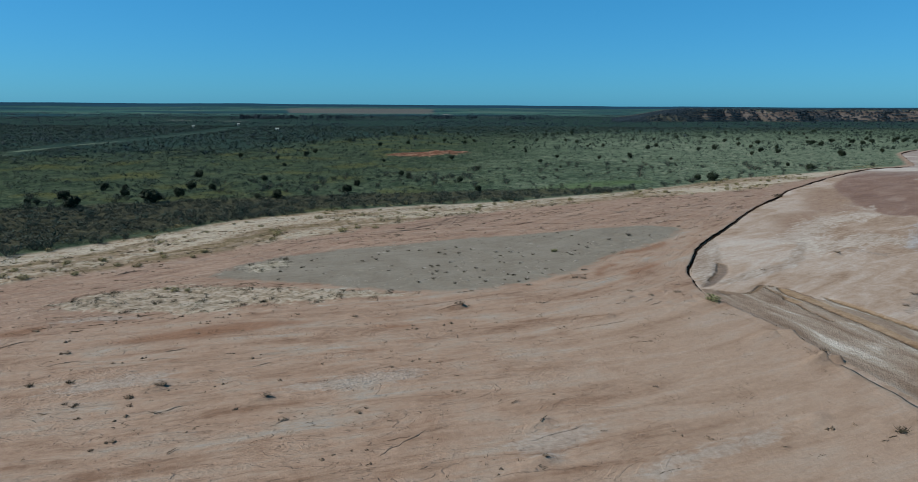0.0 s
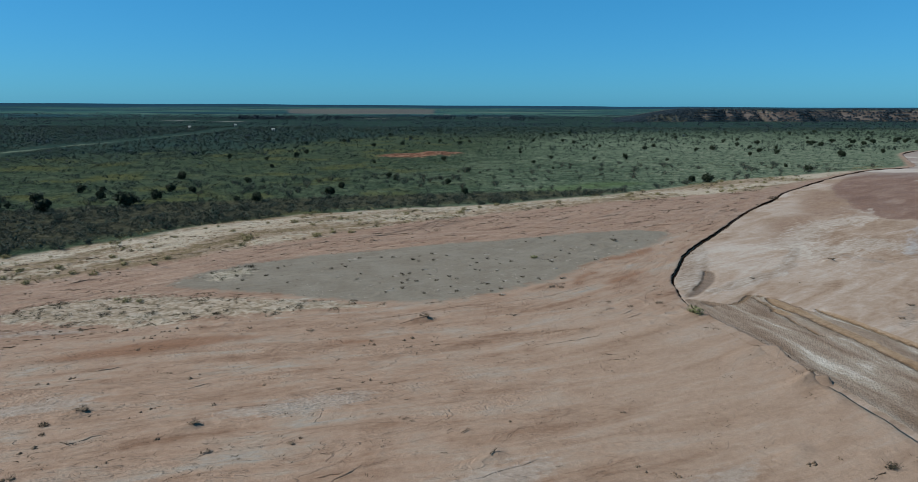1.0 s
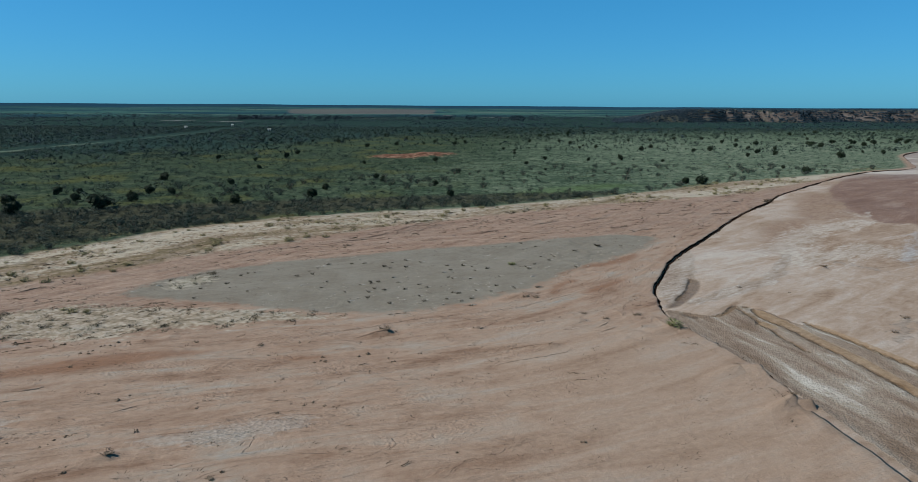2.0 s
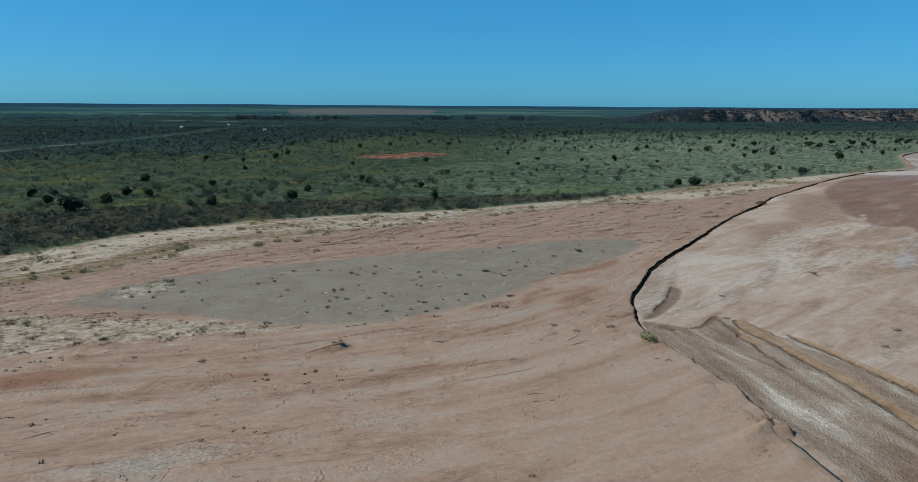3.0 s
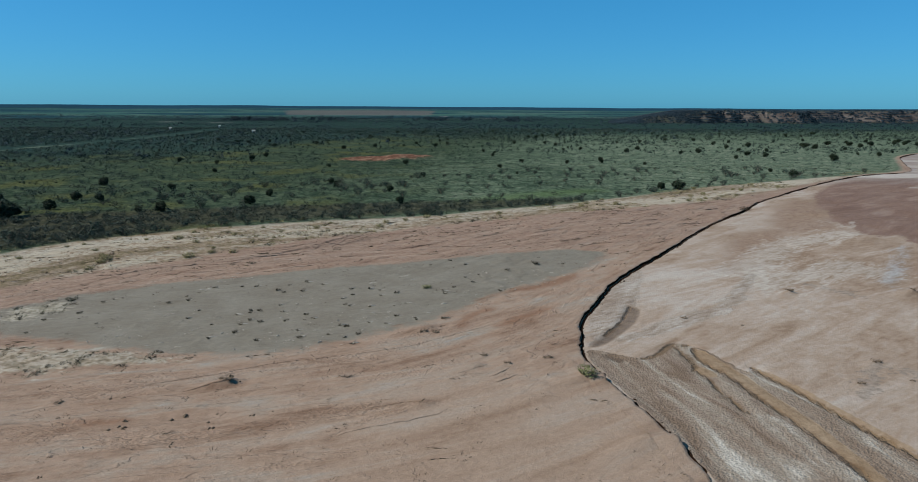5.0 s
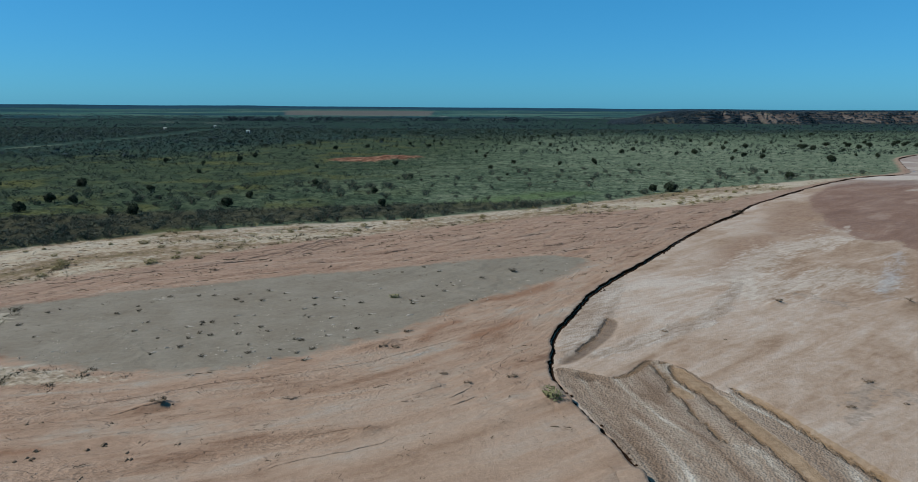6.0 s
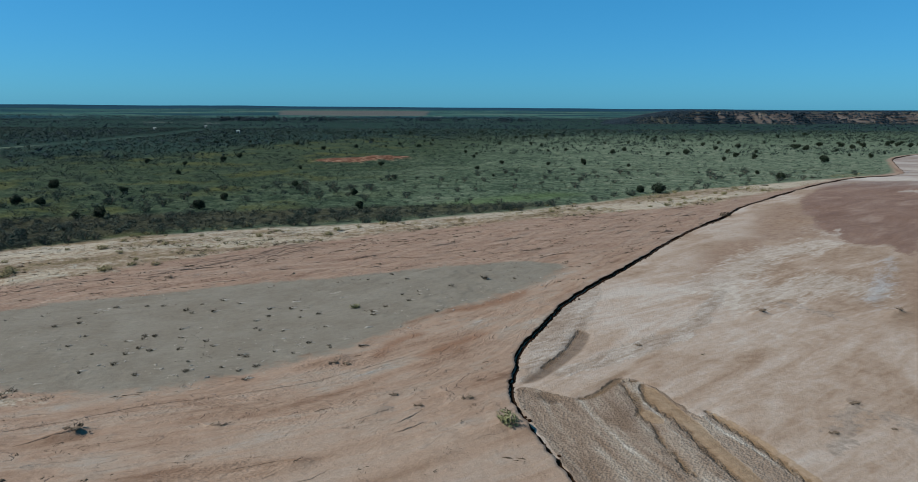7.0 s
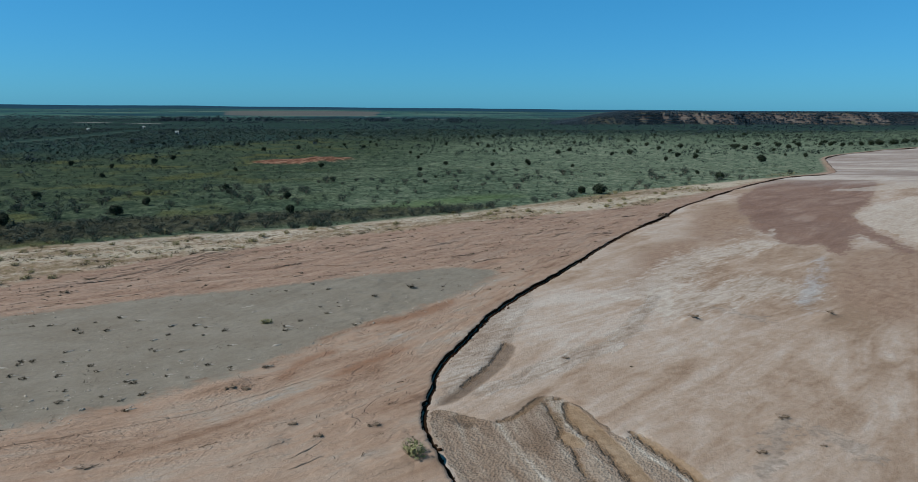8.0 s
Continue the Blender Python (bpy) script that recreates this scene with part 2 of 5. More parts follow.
    grass = g.mix(g.mul(olive, 0.55), grass, g.ramp(g.add(g.mul(clump, 0.5), g.mul(fine, 0.5)), [(0.4, (0.040, 0.044, 0.013)), (0.6, (0.098, 0.094, 0.034))]))
    dry_east = g.mul(g.step(g.add(px, g.mul(wob, 6.0)), 10.0, 130.0), g.step(py, 520.0, 330.0))
    grass = g.mix(g.mul(dry_east, 0.7), grass, g.ramp(g.add(g.mul(mid, 0.5), g.mul(clump, 0.5)), [(0.42, (0.058, 0.084, 0.056)), (0.5, (0.096, 0.122, 0.084)), (0.58, (0.142, 0.160, 0.114))]))
    lush = g.step(g.add(g.attr("d_lush"), wob), -3.0, 5.0)
    grass = g.mix(g.mul(lush, 0.5), grass, (0.062, 0.098, 0.034))
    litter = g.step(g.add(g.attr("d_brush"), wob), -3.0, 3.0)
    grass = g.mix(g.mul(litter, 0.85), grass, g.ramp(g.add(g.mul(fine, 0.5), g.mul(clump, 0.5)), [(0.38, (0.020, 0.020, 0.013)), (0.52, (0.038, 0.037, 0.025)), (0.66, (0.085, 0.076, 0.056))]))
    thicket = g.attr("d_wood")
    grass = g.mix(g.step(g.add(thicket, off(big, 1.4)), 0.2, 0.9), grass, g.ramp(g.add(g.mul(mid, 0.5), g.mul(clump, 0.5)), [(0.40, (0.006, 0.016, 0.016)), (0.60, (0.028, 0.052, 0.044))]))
    bare = g.step(g.add(g.attr("d_bare"), g.mul(wob, 1.2)), -1.0, 1.6)
    grass = g.mix(bare, grass, g.ramp(g.add(g.mul(mid, 0.5), g.mul(clump, 0.5)), [(0.42, (0.060, 0.028, 0.018)), (0.5, (0.108, 0.052, 0.034)), (0.58, (0.190, 0.122, 0.086))]))
    track = g.step(g.add(g.attr("d_track"), g.mul(wob, 0.3)), 4.6, 2.6)
    grass = g.mix(g.mul(track, g.mul(g.step(mid, 0.36, 0.5), g.add(0.3, g.mul(g.step(py, 480.0, 350.0), 0.7)))), grass, g.ramp(mid, [(0.4, (0.060, 0.086, 0.060)), (0.6, (0.115, 0.138, 0.104))]))
    far_bar = g.step(g.add(g.attr("d_far_bar"), g.mul(wob, 1.5)), 13.0, 9.0)
    # distant farmland, with the blue of haze painted into its colours
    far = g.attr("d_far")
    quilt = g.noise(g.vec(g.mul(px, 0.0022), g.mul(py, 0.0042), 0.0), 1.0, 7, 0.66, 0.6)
    hazy_farm = g.ramp(quilt, [(0.42, (0.012, 0.034, 0.046)), (0.48, (0.020, 0.054, 0.058)), (0.55, (0.034, 0.078, 0.066)), (0.66, (0.072, 0.104, 0.090))])
    # skyline ridge: one blue tone, haze put into the base colour
    hazy_farm = g.mix(g.step(g.add(g.attr("d_ridge"), off(quilt, 3.0)), 0.45, 0.8), hazy_farm, (0.012, 0.036, 0.058))
    hazy_farm = g.mix(g.mul(g.step(g.add(g.attr("d_plough"), off(quilt, 1.0)), 0.35, 0.6), 0.8), hazy_farm, (0.080, 0.078, 0.074))
    grass = g.mix(g.step(far, 0.1, 0.9), grass, hazy_farm)
    grass = g.mix(g.mul(far_bar, 0.8), grass, (0.25, 0.24, 0.22))
    grass = g.scale(grass, g.add(0.42, g.mul(fine, 0.65), g.mul(clump, 0.35)))
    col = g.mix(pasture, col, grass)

    # grains and small stains
    col = g.scale(col, g.add(0.46, g.mul(grain, 0.62), g.mul(fine, 0.46)))
    damp = g.m("MAXIMUM", g.mul(film, 0.75), g.m("MAXIMUM", g.mul(wet, 0.75), g.mul(red, 0.3)))
    rough = g.m("SUBTRACT", 0.92, g.mul(g.mul(damp, river), 0.5))

    # relief in metres: grains, flow rills with little scarps, lumps, current ripples
    furrow = g.mul(g.step(g.noise(g.vec(g.mul(along, 0.09), g.mul(veg, 0.62), 1.0), 1.0, 6, 0.6, 0.7), 0.44, 0.56), g.mul(eroded, 0.07))
    rill = g.mul(g.noise(g.vec(g.mul(along, 0.13), g.mul(run, 0.5), 2.0), 1.0, 5, 0.55, 0.9), 6.0)
    part_of = g.m("FRACT", rill)
    stairs = g.mul(g.m("SUBTRACT", g.step(part_of, 0.0, 0.12), part_of), 0.16)
    wave = g.cells(g.vec(g.mul(bu, 5.2), g.mul(bv, 6.8), 0.0), 1.0)
    small_wave = g.cells(g.vec(g.mul(along, 3.8), g.mul(run, 5.8), 0.0), 1.0)
    dune = g.step(g.noise(flow, 0.7, 5, 0.55), 0.5, 0.6)
    open_sand = g.m("SUBTRACT", 1.0, g.m("MAXIMUM", pasture, river), clamp=True)
    dry = g.mul(open_sand, g.m("SUBTRACT", 1.0, g.mul(grey, 0.8)))
    lumps = g.step(clump, 0.56, 0.72)
    scarp = g.mul(g.step(g.add(g.attr("d_scarp"), off(fine, 0.3)), -0.06, 0.06), 0.14)
    height_m = g.add(g.mul(fine, 0.07), g.mul(grain, 0.028), g.mul(furrow, dry), g.mul(scarp, open_sand),
                     g.mul(stairs, g.mul(dry, g.add(0.42, g.mul(blown, -0.32), g.mul(eroded, 0.25)))),
                     g.mul(g.mul(lumps, 0.10), g.add(0.06, g.mul(g.mul(dry, eroded), 0.6), tan)),
                     g.mul(g.mul(wave, 0.075), g.mul(g.m("MAXIMUM", g.mul(rip, g.m("SUBTRACT", 1.0, g.mul(ochre, 0.8))), g.mul(lane, 0.45)), river)), g.mul(g.mul(small_wave, 0.07), g.mul(g.mul(dune, g.step(g.add(px, g.mul(py, -0.6), g.mul(wob, 2.0)), -14.0, -26.0)), g.m("MAXIMUM", dry, g.mul(river, 0.35)))),
                     g.mul(g.step(edge, 0.28, 0.02), g.mul(river, -0.12)),
                     g.mul(g.mul(clump, 0.15), pasture))
    g.put(g.bsdf.inputs["Specular IOR Level"], g.mul(g.m("SUBTRACT", 1.0, pasture, clamp=True), 0.12))
    g.relief(height_m, 1.0, 1.0)
    return g.done(col, rough)


def foliage_material(name, dark, light, rough=0.75):
    """Leaf and twig tufts that differ from plant to plant and from tuft to tuft."""
    g = Net(name, rough, 0.12)
    geo = g.nt.nodes.new("ShaderNodeNewGeometry")
    rnd = geo.outputs["Random Per Island"]
    fac = g.add(g.mul(rnd, 0.55), g.mul(g.noise(g.place(), 0.35, 3), 0.6), -0.06)
    col = g.ramp(fac, [(0.2, dark), (0.85, light)])
    col = g.mix(g.step(g.noise(g.place(), 3.0, 2), 0.62, 0.78), col, g.scale(col, 0.6))
    return g.done(col)


def bark_material():
    g = Net("grey_bark", 0.9, 0.1)
    p = g.place()
    n = g.noise(g.vec(*[g.mul(c, k) for c, k in zip(g.parts(p), (14, 14, 3))]), 1.0, 6, 0.6)
    g.relief(n, 0.6, 0.03)
    return g.done(g.ramp(n, [(0.3, (0.055, 0.042, 0.032)), (0.7, (0.15, 0.125, 0.10))]))


def earth_material(name, dark, light, size=5.0):
    g = Net(name, 0.95, 0.03)
    p = g.place()
    n = g.add(g.mul(g.noise(p, size, 6, 0.65), 0.7), g.mul(g.noise(p, size * 0.2, 3), 0.3))
    g.relief(g.noise(p, size * 2, 6, 0.7), 0.8, 0.06)
    return g.done(g.ramp(n, [(0.32, dark), (0.68, light)]))


def plain_earth(name, dark, light):
    g = Net(name, 0.95, 0.08)
    return g.done(g.ramp(g.add(g.mul(g.noise(g.place(), 5.0, 4), 0.5), g.mul(g.noise(g.place(), 0.6, 3), 0.5)), [(0.35, dark), (0.65, light)]))


def bluff_material():
    g = Net("red_clay_bluff", 0.95, 0.08)
    p = g.place()
    x, y, z = g.parts(p)
    beds = g.noise(g.vec(g.mul(x, 0.006), g.mul(y, 0.006), g.mul(z, 0.35)), 1.0, 4, 0.6)
    blot = g.noise(p, 0.06, 5, 0.6)
    col = g.ramp(g.add(g.mul(beds, 0.55), g.mul(blot, 0.45)), [(0.38, (0.044, 0.036, 0.031)), (0.5, (0.072, 0.060, 0.052)), (0.62, (0.112, 0.098, 0.086))])
    green = g.step(g.add(g.attr("scrubby"), g.mul(g.m("SUBTRACT", blot, 0.5), 1.6)), 0.35, 0.7)
    col = g.mix(g.mul(green, 0.85), col, g.ramp(g.noise(p, 0.3, 4), [(0.35, (0.014, 0.019, 0.014)), (0.65, (0.042, 0.048, 0.034))]))
    g.relief(g.noise(p, 0.5, 6, 0.65), 0.8, 1.2)
    return g.done(col)


def painted_metal():
    g = Net("weathered_white_sheet_metal", 0.45, 0.4)
    p = g.place()
    n = g.noise(p, 1.2, 6, 0.65)
    return g.done(g.ramp(n, [(0.3, (0.30, 0.28, 0.24)), (0.6, (0.46, 0.45, 0.42))]))


def water_material():
    g = Net("shallow_still_water", 0.06, 0.5)
    p = g.place()
    g.relief(g.noise(p, 2.0, 3), 0.08, 0.05)
    return g.done(g.ramp(g.noise(p, 0.3, 3), [(0.3, (0.05, 0.07, 0.08)), (0.7, (0.09, 0.10, 0.10))]))


GROUND = ground_material()
JUNIPER = foliage_material("juniper_needles", (0.007, 0.012, 0.007), (0.022, 0.034, 0.015))
SCRUB = foliage_material("grey_green_mesquite", (0.010, 0.020, 0.015), (0.046, 0.068, 0.050))
TWIGS = foliage_material("bare_grey_twigs", (0.009, 0.015, 0.012), (0.046, 0.060, 0.046))
STRAW = foliage_material("dry_straw_grass", (0.095, 0.084, 0.036), (0.270, 0.232, 0.118))
SAGE = foliage_material("pale_green_grass", (0.032, 0.044, 0.023), (0.100, 0.114, 0.066))
GREENLEAF = foliage_material("fresh_green_leaves", (0.075, 0.080, 0.030), (0.225, 0.215, 0.115))
WEED = foliage_material("dark_withered_weed", (0.013, 0.011, 0.007), (0.056, 0.048, 0.028))
# far foliage: leaf colours carry the blue tint of distance haze
HAZY_WOODS = foliage_material("hazy_distant_thicket", (0.007, 0.014, 0.021), (0.024, 0.042, 0.052))
BARK = bark_material()
DRIFT = earth_material("sun_bleached_driftwood", (0.028, 0.020, 0.014), (0.110, 0.086, 0.060), 9.0)
MUD = earth_material("cracked_brown_mud", (0.070, 0.050, 0.034), (0.170, 0.128, 0.092), 4.0)
# soil of the cut bank, darkened in its colour to hold the bank's shade
SHADED_BANKSOIL = earth_material("red_bank_soil_and_shade", (0.009, 0.004, 0.002), (0.032, 0.015, 0.007), 3.0)
PALESILT = plain_earth("pale_dried_silt", (0.185, 0.166, 0.136), (0.300, 0.275, 0.232))
BLUFF = bluff_material()
METAL = painted_metal()
WATER = water_material()


# ---- plan of the place: lines and outlines in metres ----
def smooth(points, n=4, closed=False):
    """A Catmull-Rom line through the points."""
    q = np.array(points, float)
    k = len(q)
    out = []
    for i in range(k if closed else k - 1):
        if closed:
            a, b, c, d = q[(i - 1) % k], q[i], q[(i + 1) % k], q[(i + 2) % k]
        else:
            a, b, c, d = q[max(i - 1, 0)], q[i], q[i + 1], q[min(i + 2, k - 1)]
        for s in np.arange(n) / n:
            out.append(0.5 * (2 * b + (c - a) * s + (2 * a - 5 * b + 4 * c - d) * s * s + (3 * b - a - 3 * c + d) * s ** 3))
    if not closed:
        out.append(q[-1])
    return np.array(out)


def to_line(x, y, line, closed=False):
    """Distance to a line, and the side of it (right of the way it runs is positive)."""
    best, side = np.full(x.shape, 1e9), np.ones(x.shape)
    pairs = list(zip(line[:-1], line[1:])) + ([(line[-1], line[0])] if closed else [])
    for a, b in pairs:
        dx, dy = b - a
        s = np.clip(((x - a[0]) * dx + (y - a[1]) * dy) / (dx * dx + dy * dy + 1e-12), 0, 1)
        ex, ey = x - a[0] - s * dx, y - a[1] - s * dy
        d = ex * ex + ey * ey
        near = d < best
        best = np.where(near, d, best)
        side = np.where(near, np.sign(ex * dy - ey * dx + 1e-12), side)
    return np.sqrt(best), side


def inside(x, y, outline):
    """Signed distance to a closed outline, positive within."""
    d, _ = to_line(x, y, outline, True)
    odd = np.zeros(x.shape, bool)
    for a, b in zip(outline, np.roll(outline, -1, axis=0)):
        cross = (a[1] > y) != (b[1] > y)
        odd ^= cross & (x < (b[0] - a[0]) * (y - a[1]) / (b[1] - a[1] + 1e-12) + a[0])
    return np.where(odd, d, -d)


BANK = smooth([(-60, -260), (10, -60), (26, 0), (32, 25), (32.9, 38), (32.6, 44), (31.9, 49.4), (31.2, 54), (30.4, 59), (29.2, 63.2), (28.4, 66.2), (27.8, 69), (27.6, 71.8), (28.0, 74.6),
               (28.9, 79), (31.0, 84), (34.3, 91), (38, 96.9), (42, 102.7), (48, 111.7), (56.6, 124.5), (65.3, 136.5), (72.2, 145.3), (79.2, 155.7), (88.7, 166.5), (103.6, 183.4),
               (119.8, 199.6), (135.9, 213.1), (158, 226), (176, 256), (196, 289), (217, 310), (252, 336), (297, 366), (350, 396), (420, 430), (580, 492), (800, 560), (1400, 720), (2200, 890), (3200, 1100)], 5)
FLOW = smooth([(-3000, -900), (-1200, -310), (-500, -80), (-200, 16), (-60, 58), (-30, 67), (0, 76), (14, 83), (30, 98), (48, 119), (80, 160), (150, 228), (300, 372), (700, 740), (1400, 1300), (3000, 2400)], 5)
SCARP = smooth([(-6, 64.5), (-1.5, 66.6), (2.3, 68.6), (6.2, 69.9), (11.9, 72), (14.5, 73.6), (19, 77)], 4)
VEG = smooth([(-3200, -1500), (-1500, -680), (-750, -305), (-400, -125), (-240, -40), (-160, 5), (-110, 45), (-80, 71), (-63, 86), (-57.5, 90.6), (-52, 96.6), (-45.6, 103), (-41.5, 110.6), (-37.5, 115), (-31, 120), (-25, 123.6), (-17, 126.6), (-9, 130.4), (0, 132.8), (8, 135.4), (14.5, 138), (21, 142.2), (29, 146.4), (37, 150.4),
              (45.5, 156.6), (54, 162), (62, 168.6), (75, 178.8), (87, 186.6), (114, 202), (140, 217), (157, 228.5), (174.5, 256.5), (194.5, 289), (216, 311), (252, 337.5), (320, 384), (420, 440), (580, 505), (800, 570), (1400, 730), (2200, 900), (3200, 1110)], 4)
GREY = smooth([(-30.7, 77), (-24.2, 87.5), (-11.6, 93.5), (-1.2, 97.5), (8, 100.5), (16.5, 103.5), (24.7, 107), (33, 108.6), (37, 106.5), (35, 102.2), (29.2, 94.7), (23.1, 89.2),
               (16.4, 81.2), (10.9, 76.3), (4, 71.8), (-1.4, 70.9), (-7.5, 71.1), (-15.3, 73), (-23.8, 74.6)], 2, True)
TAN = smooth([(-120, 28), (-64, 66), (-53.6, 74), (-43.8, 81.5), (-34, 89), (-27, 97), (-18, 104), (-8, 114), (8, 124), (30, 137), (48, 146), (74, 160), (98, 182), (128, 208), (152, 226), (144, 226), (112, 205), (84, 187), (60, 171), (40, 156), (16, 144), (0, 137),
              (-24, 129), (-41, 115), (-54, 100), (-63, 89), (-110, 47)], 2, True)
BAR = smooth([(-44, 66), (-36, 72.5), (-28, 73), (-20, 72), (-10, 70.5), (-5, 69.6), (-9, 68), (-17, 66), (-24, 63.5), (-33, 62.8)], 2, True)
WASH = [smooth(o, 2, True) for o in ([(-13.4, 45.3), (-10, 46.7), (-4.3, 48.8), (-2.6, 47.6), (-8.1, 45)], [(3, 36.4), (6.4, 38.6), (9.5, 39.4), (8.5, 37.6), (5.5, 35.2)],
        [(10.5, 33.5), (12.7, 35.6), (17, 37.2), (21.2, 39.3), (20.5, 37.5), (15.9, 35.5), (12.7, 33.9)], [(-40, 60), (-36, 62.4), (-31, 62), (-34, 60.4)], [(-31, 44), (-26, 47.4), (-22, 48), (-26, 45)])]
BAR_TOP = smooth([(-27.6, 80.5), (-24.4, 85.5), (-21.6, 82), (-25.3, 79)], 2, True)
RED_STREAKS = [smooth(o, 2, True) for o in (
    [(-32.2, 54.1), (-26.6, 57.9), (-20.8, 60.3), (-14, 60.4), (-16.9, 58.6), (-24, 55.5)],
    [(-46, 55), (-42.7, 57.6), (-39.3, 59.4), (-40, 56.4)],
    [(-8.6, 58.6), (-6.6, 59.6), (-3.6, 59.4), (-6, 58.2)],
    [(21, 88), (26, 91.5), (31, 96), (30, 92.5), (25, 88.6)],
    [(20.4, 77.6), (22.4, 80.3), (25.6, 83.2), (26.6, 82.8), (24.2, 79.8), (21.8, 77.4)],
    [(16.8, 77), (17.2, 80), (20, 83), (20.8, 82.2), (18.6, 79.8), (17.8, 77.2)])]
RIPPLE = smooth([(28, 72), (28.9, 72.3), (29.7, 71.9), (31.2, 70.8), (32.4, 70.4), (33.6, 71.3), (34.6, 72.4), (35.7, 73.7), (36.8, 73.8), (37.8, 72.6), (38.6, 70.6), (39.2, 68.4), (39.8, 67.4), (40.5, 68.5), (41.4, 66.5),
                 (42.1, 63.6), (43.2, 59), (44.4, 54), (46, 44), (44, 30), (34, 26), (33, 40), (31.6, 52), (29.5, 63), (28, 69)], 2, True)
LANES = [smooth(o, 2, True) for o in (
    [(28.6, 73.6), (29.2, 78.1), (31.2, 85.2), (34.5, 92.4), (38.3, 98.1), (39.3, 97.2), (37.2, 90.2), (35.1, 84.1), (34.2, 81.0), (31.9, 77.4), (30.1, 75.2)],
    [(31.4, 75.9), (34, 77.3), (35.6, 78.8), (38.9, 81.6), (43, 84.2), (45.5, 87.4), (49.2, 93), (51.6, 97), (52.6, 96.4), (50, 91.4), (47.6, 87), (44.4, 82.7), (41.5, 80.4), (38.1, 78), (35.1, 76.1), (32.8, 74.7), (30.8, 74)])]
CREASES = [smooth(o, 3) for o in (
    [(32.4, 70.5), (33.5, 71.2), (34.6, 72.4), (35.7, 73.7), (36.9, 73.6)],
    [(35.7, 73.7), (36, 71.3), (36.1, 69.3), (35.7, 68.2), (36.2, 66.9), (36.3, 64.7), (36.8, 61)],
    [(37.2, 72.9), (36.9, 70.9), (37.2, 69), (38, 67.2), (38.4, 64.3), (39.3, 59.6), (39.9, 55), (40.1, 51), (40.4, 45), (40, 36)],
    [(40.4, 68.4), (41, 66.6), (41.8, 64.2), (43, 59.3), (44, 55.8), (45.6, 47), (45, 36)],
    [(30.4, 76.1), (32.5, 79.3), (34.6, 84.2)])]
OCHRE = [smooth(o, 2, True) for o in (
    [(37.2, 72.9), (37, 70.9), (37.3, 69), (38.1, 67.2), (38.5, 64.3), (39.4, 59.6), (40, 55), (40.2, 51), (41, 51), (40.9, 55), (40.5, 59.8), (39.7, 64), (39.2, 67), (38.5, 69.8), (37.9, 72)],
    [(40.4, 68.5), (41, 66.6), (41.8, 64.2), (43, 59.3), (44, 55.8), (44.6, 56), (43.6, 60), (42.3, 64.6), (41.4, 67.2)],
    [(36.1, 69.4), (35.8, 68.2), (36.2, 67.2), (37, 66.8), (37.1, 67.8), (36.6, 68.6)])]
WET = smooth([(28.2, 73), (30.2, 76.1), (32.3, 79.3), (34.4, 84.4), (35.5, 83.2), (34.3, 79.9), (32.5, 77), (30.8, 74.6), (29.4, 73.2)], 2, True)
PUDDLE = smooth([(29.1, 71.2), (29.7, 71.8), (30.4, 71.5), (30.9, 70.5), (30.3, 69.6), (29.7, 70.3)], 3, True)
PALE = [smooth(o, 3) for o in ([(51.6, 97.9), (57.7, 105.1), (65.4, 114.3), (71.8, 117.4), (77.1, 121.9)], [(52.9, 91.8), (57.8, 96), (61.8, 97.6), (64.5, 100)], [(66.9, 102.1), (67.3, 99.1), (68.4, 97.6)], [(95, 141), (104, 156), (118, 180)], [(83, 129), (86, 133), (88.5, 139)])]
TONGUE = [smooth(o, 2, True) for o in ([(52.4, 98.8), (54.3, 98.8), (53, 93.5), (51.2, 90.4), (50.7, 93.7)], [(81.5, 127), (83.5, 128.6), (86.6, 134), (84.6, 132.6)],
          [(109, 146.4), (123.2, 159.5), (142.1, 172.2), (160, 178), (130, 140), (112, 118), (101.7, 119), (102.6, 126.3), (104, 131.3), (104.2, 135), (105.8, 139.5)],
          [(128, 184), (150, 194), (190, 222), (240, 262), (236, 252), (190, 212), (152, 186)], [(170, 226), (200, 252), (230, 276), (226, 266), (196, 240)])]
BROWN = [smooth(o, 2, True) for o in ([(83.9, 112.6), (90.6, 117.5), (99, 116.8), (91.6, 106), (78, 90), (70.8, 87), (70.6, 93), (73.4, 99.3)], [(50.7, 99.1), (58.5, 117.3), (65.3, 124), (70, 125.5), (66.9, 117.6), (59.9, 110.6), (53.5, 101.4)], [(72.2, 135), (87.1, 158.7), (91.9, 158.5), (87.6, 142.2), (81.3, 127.8), (76.6, 123.3), (69.6, 123.8)])]
RED_MUD = smooth([(94.9, 164.4), (112.5, 189), (127.1, 201.1), (141, 207.2), (156, 205), (136.1, 179), (121.3, 159.5), (111.8, 150.3), (105, 139), (101.5, 129), (97.6, 117.5), (94.1, 110), (94.5, 118.5), (97.5, 128.5), (94.7, 126), (88.7, 117.6), (83.6, 113), (85.5, 120.8), (81.5, 118.8), (81.1, 123.4), (82.2, 127.7), (82.9, 134.4), (87.8, 146.9)], 2, True)
MOTTLE = [smooth(o, 3) for o in ([(50.2, 69.2), (50.1, 68.6), (48.4, 66.3), (47, 64.7), (46.3, 63.6)], [(51.7, 68.2), (52.3, 67), (53.2, 64.5)], [(57, 92), (60, 88)])]
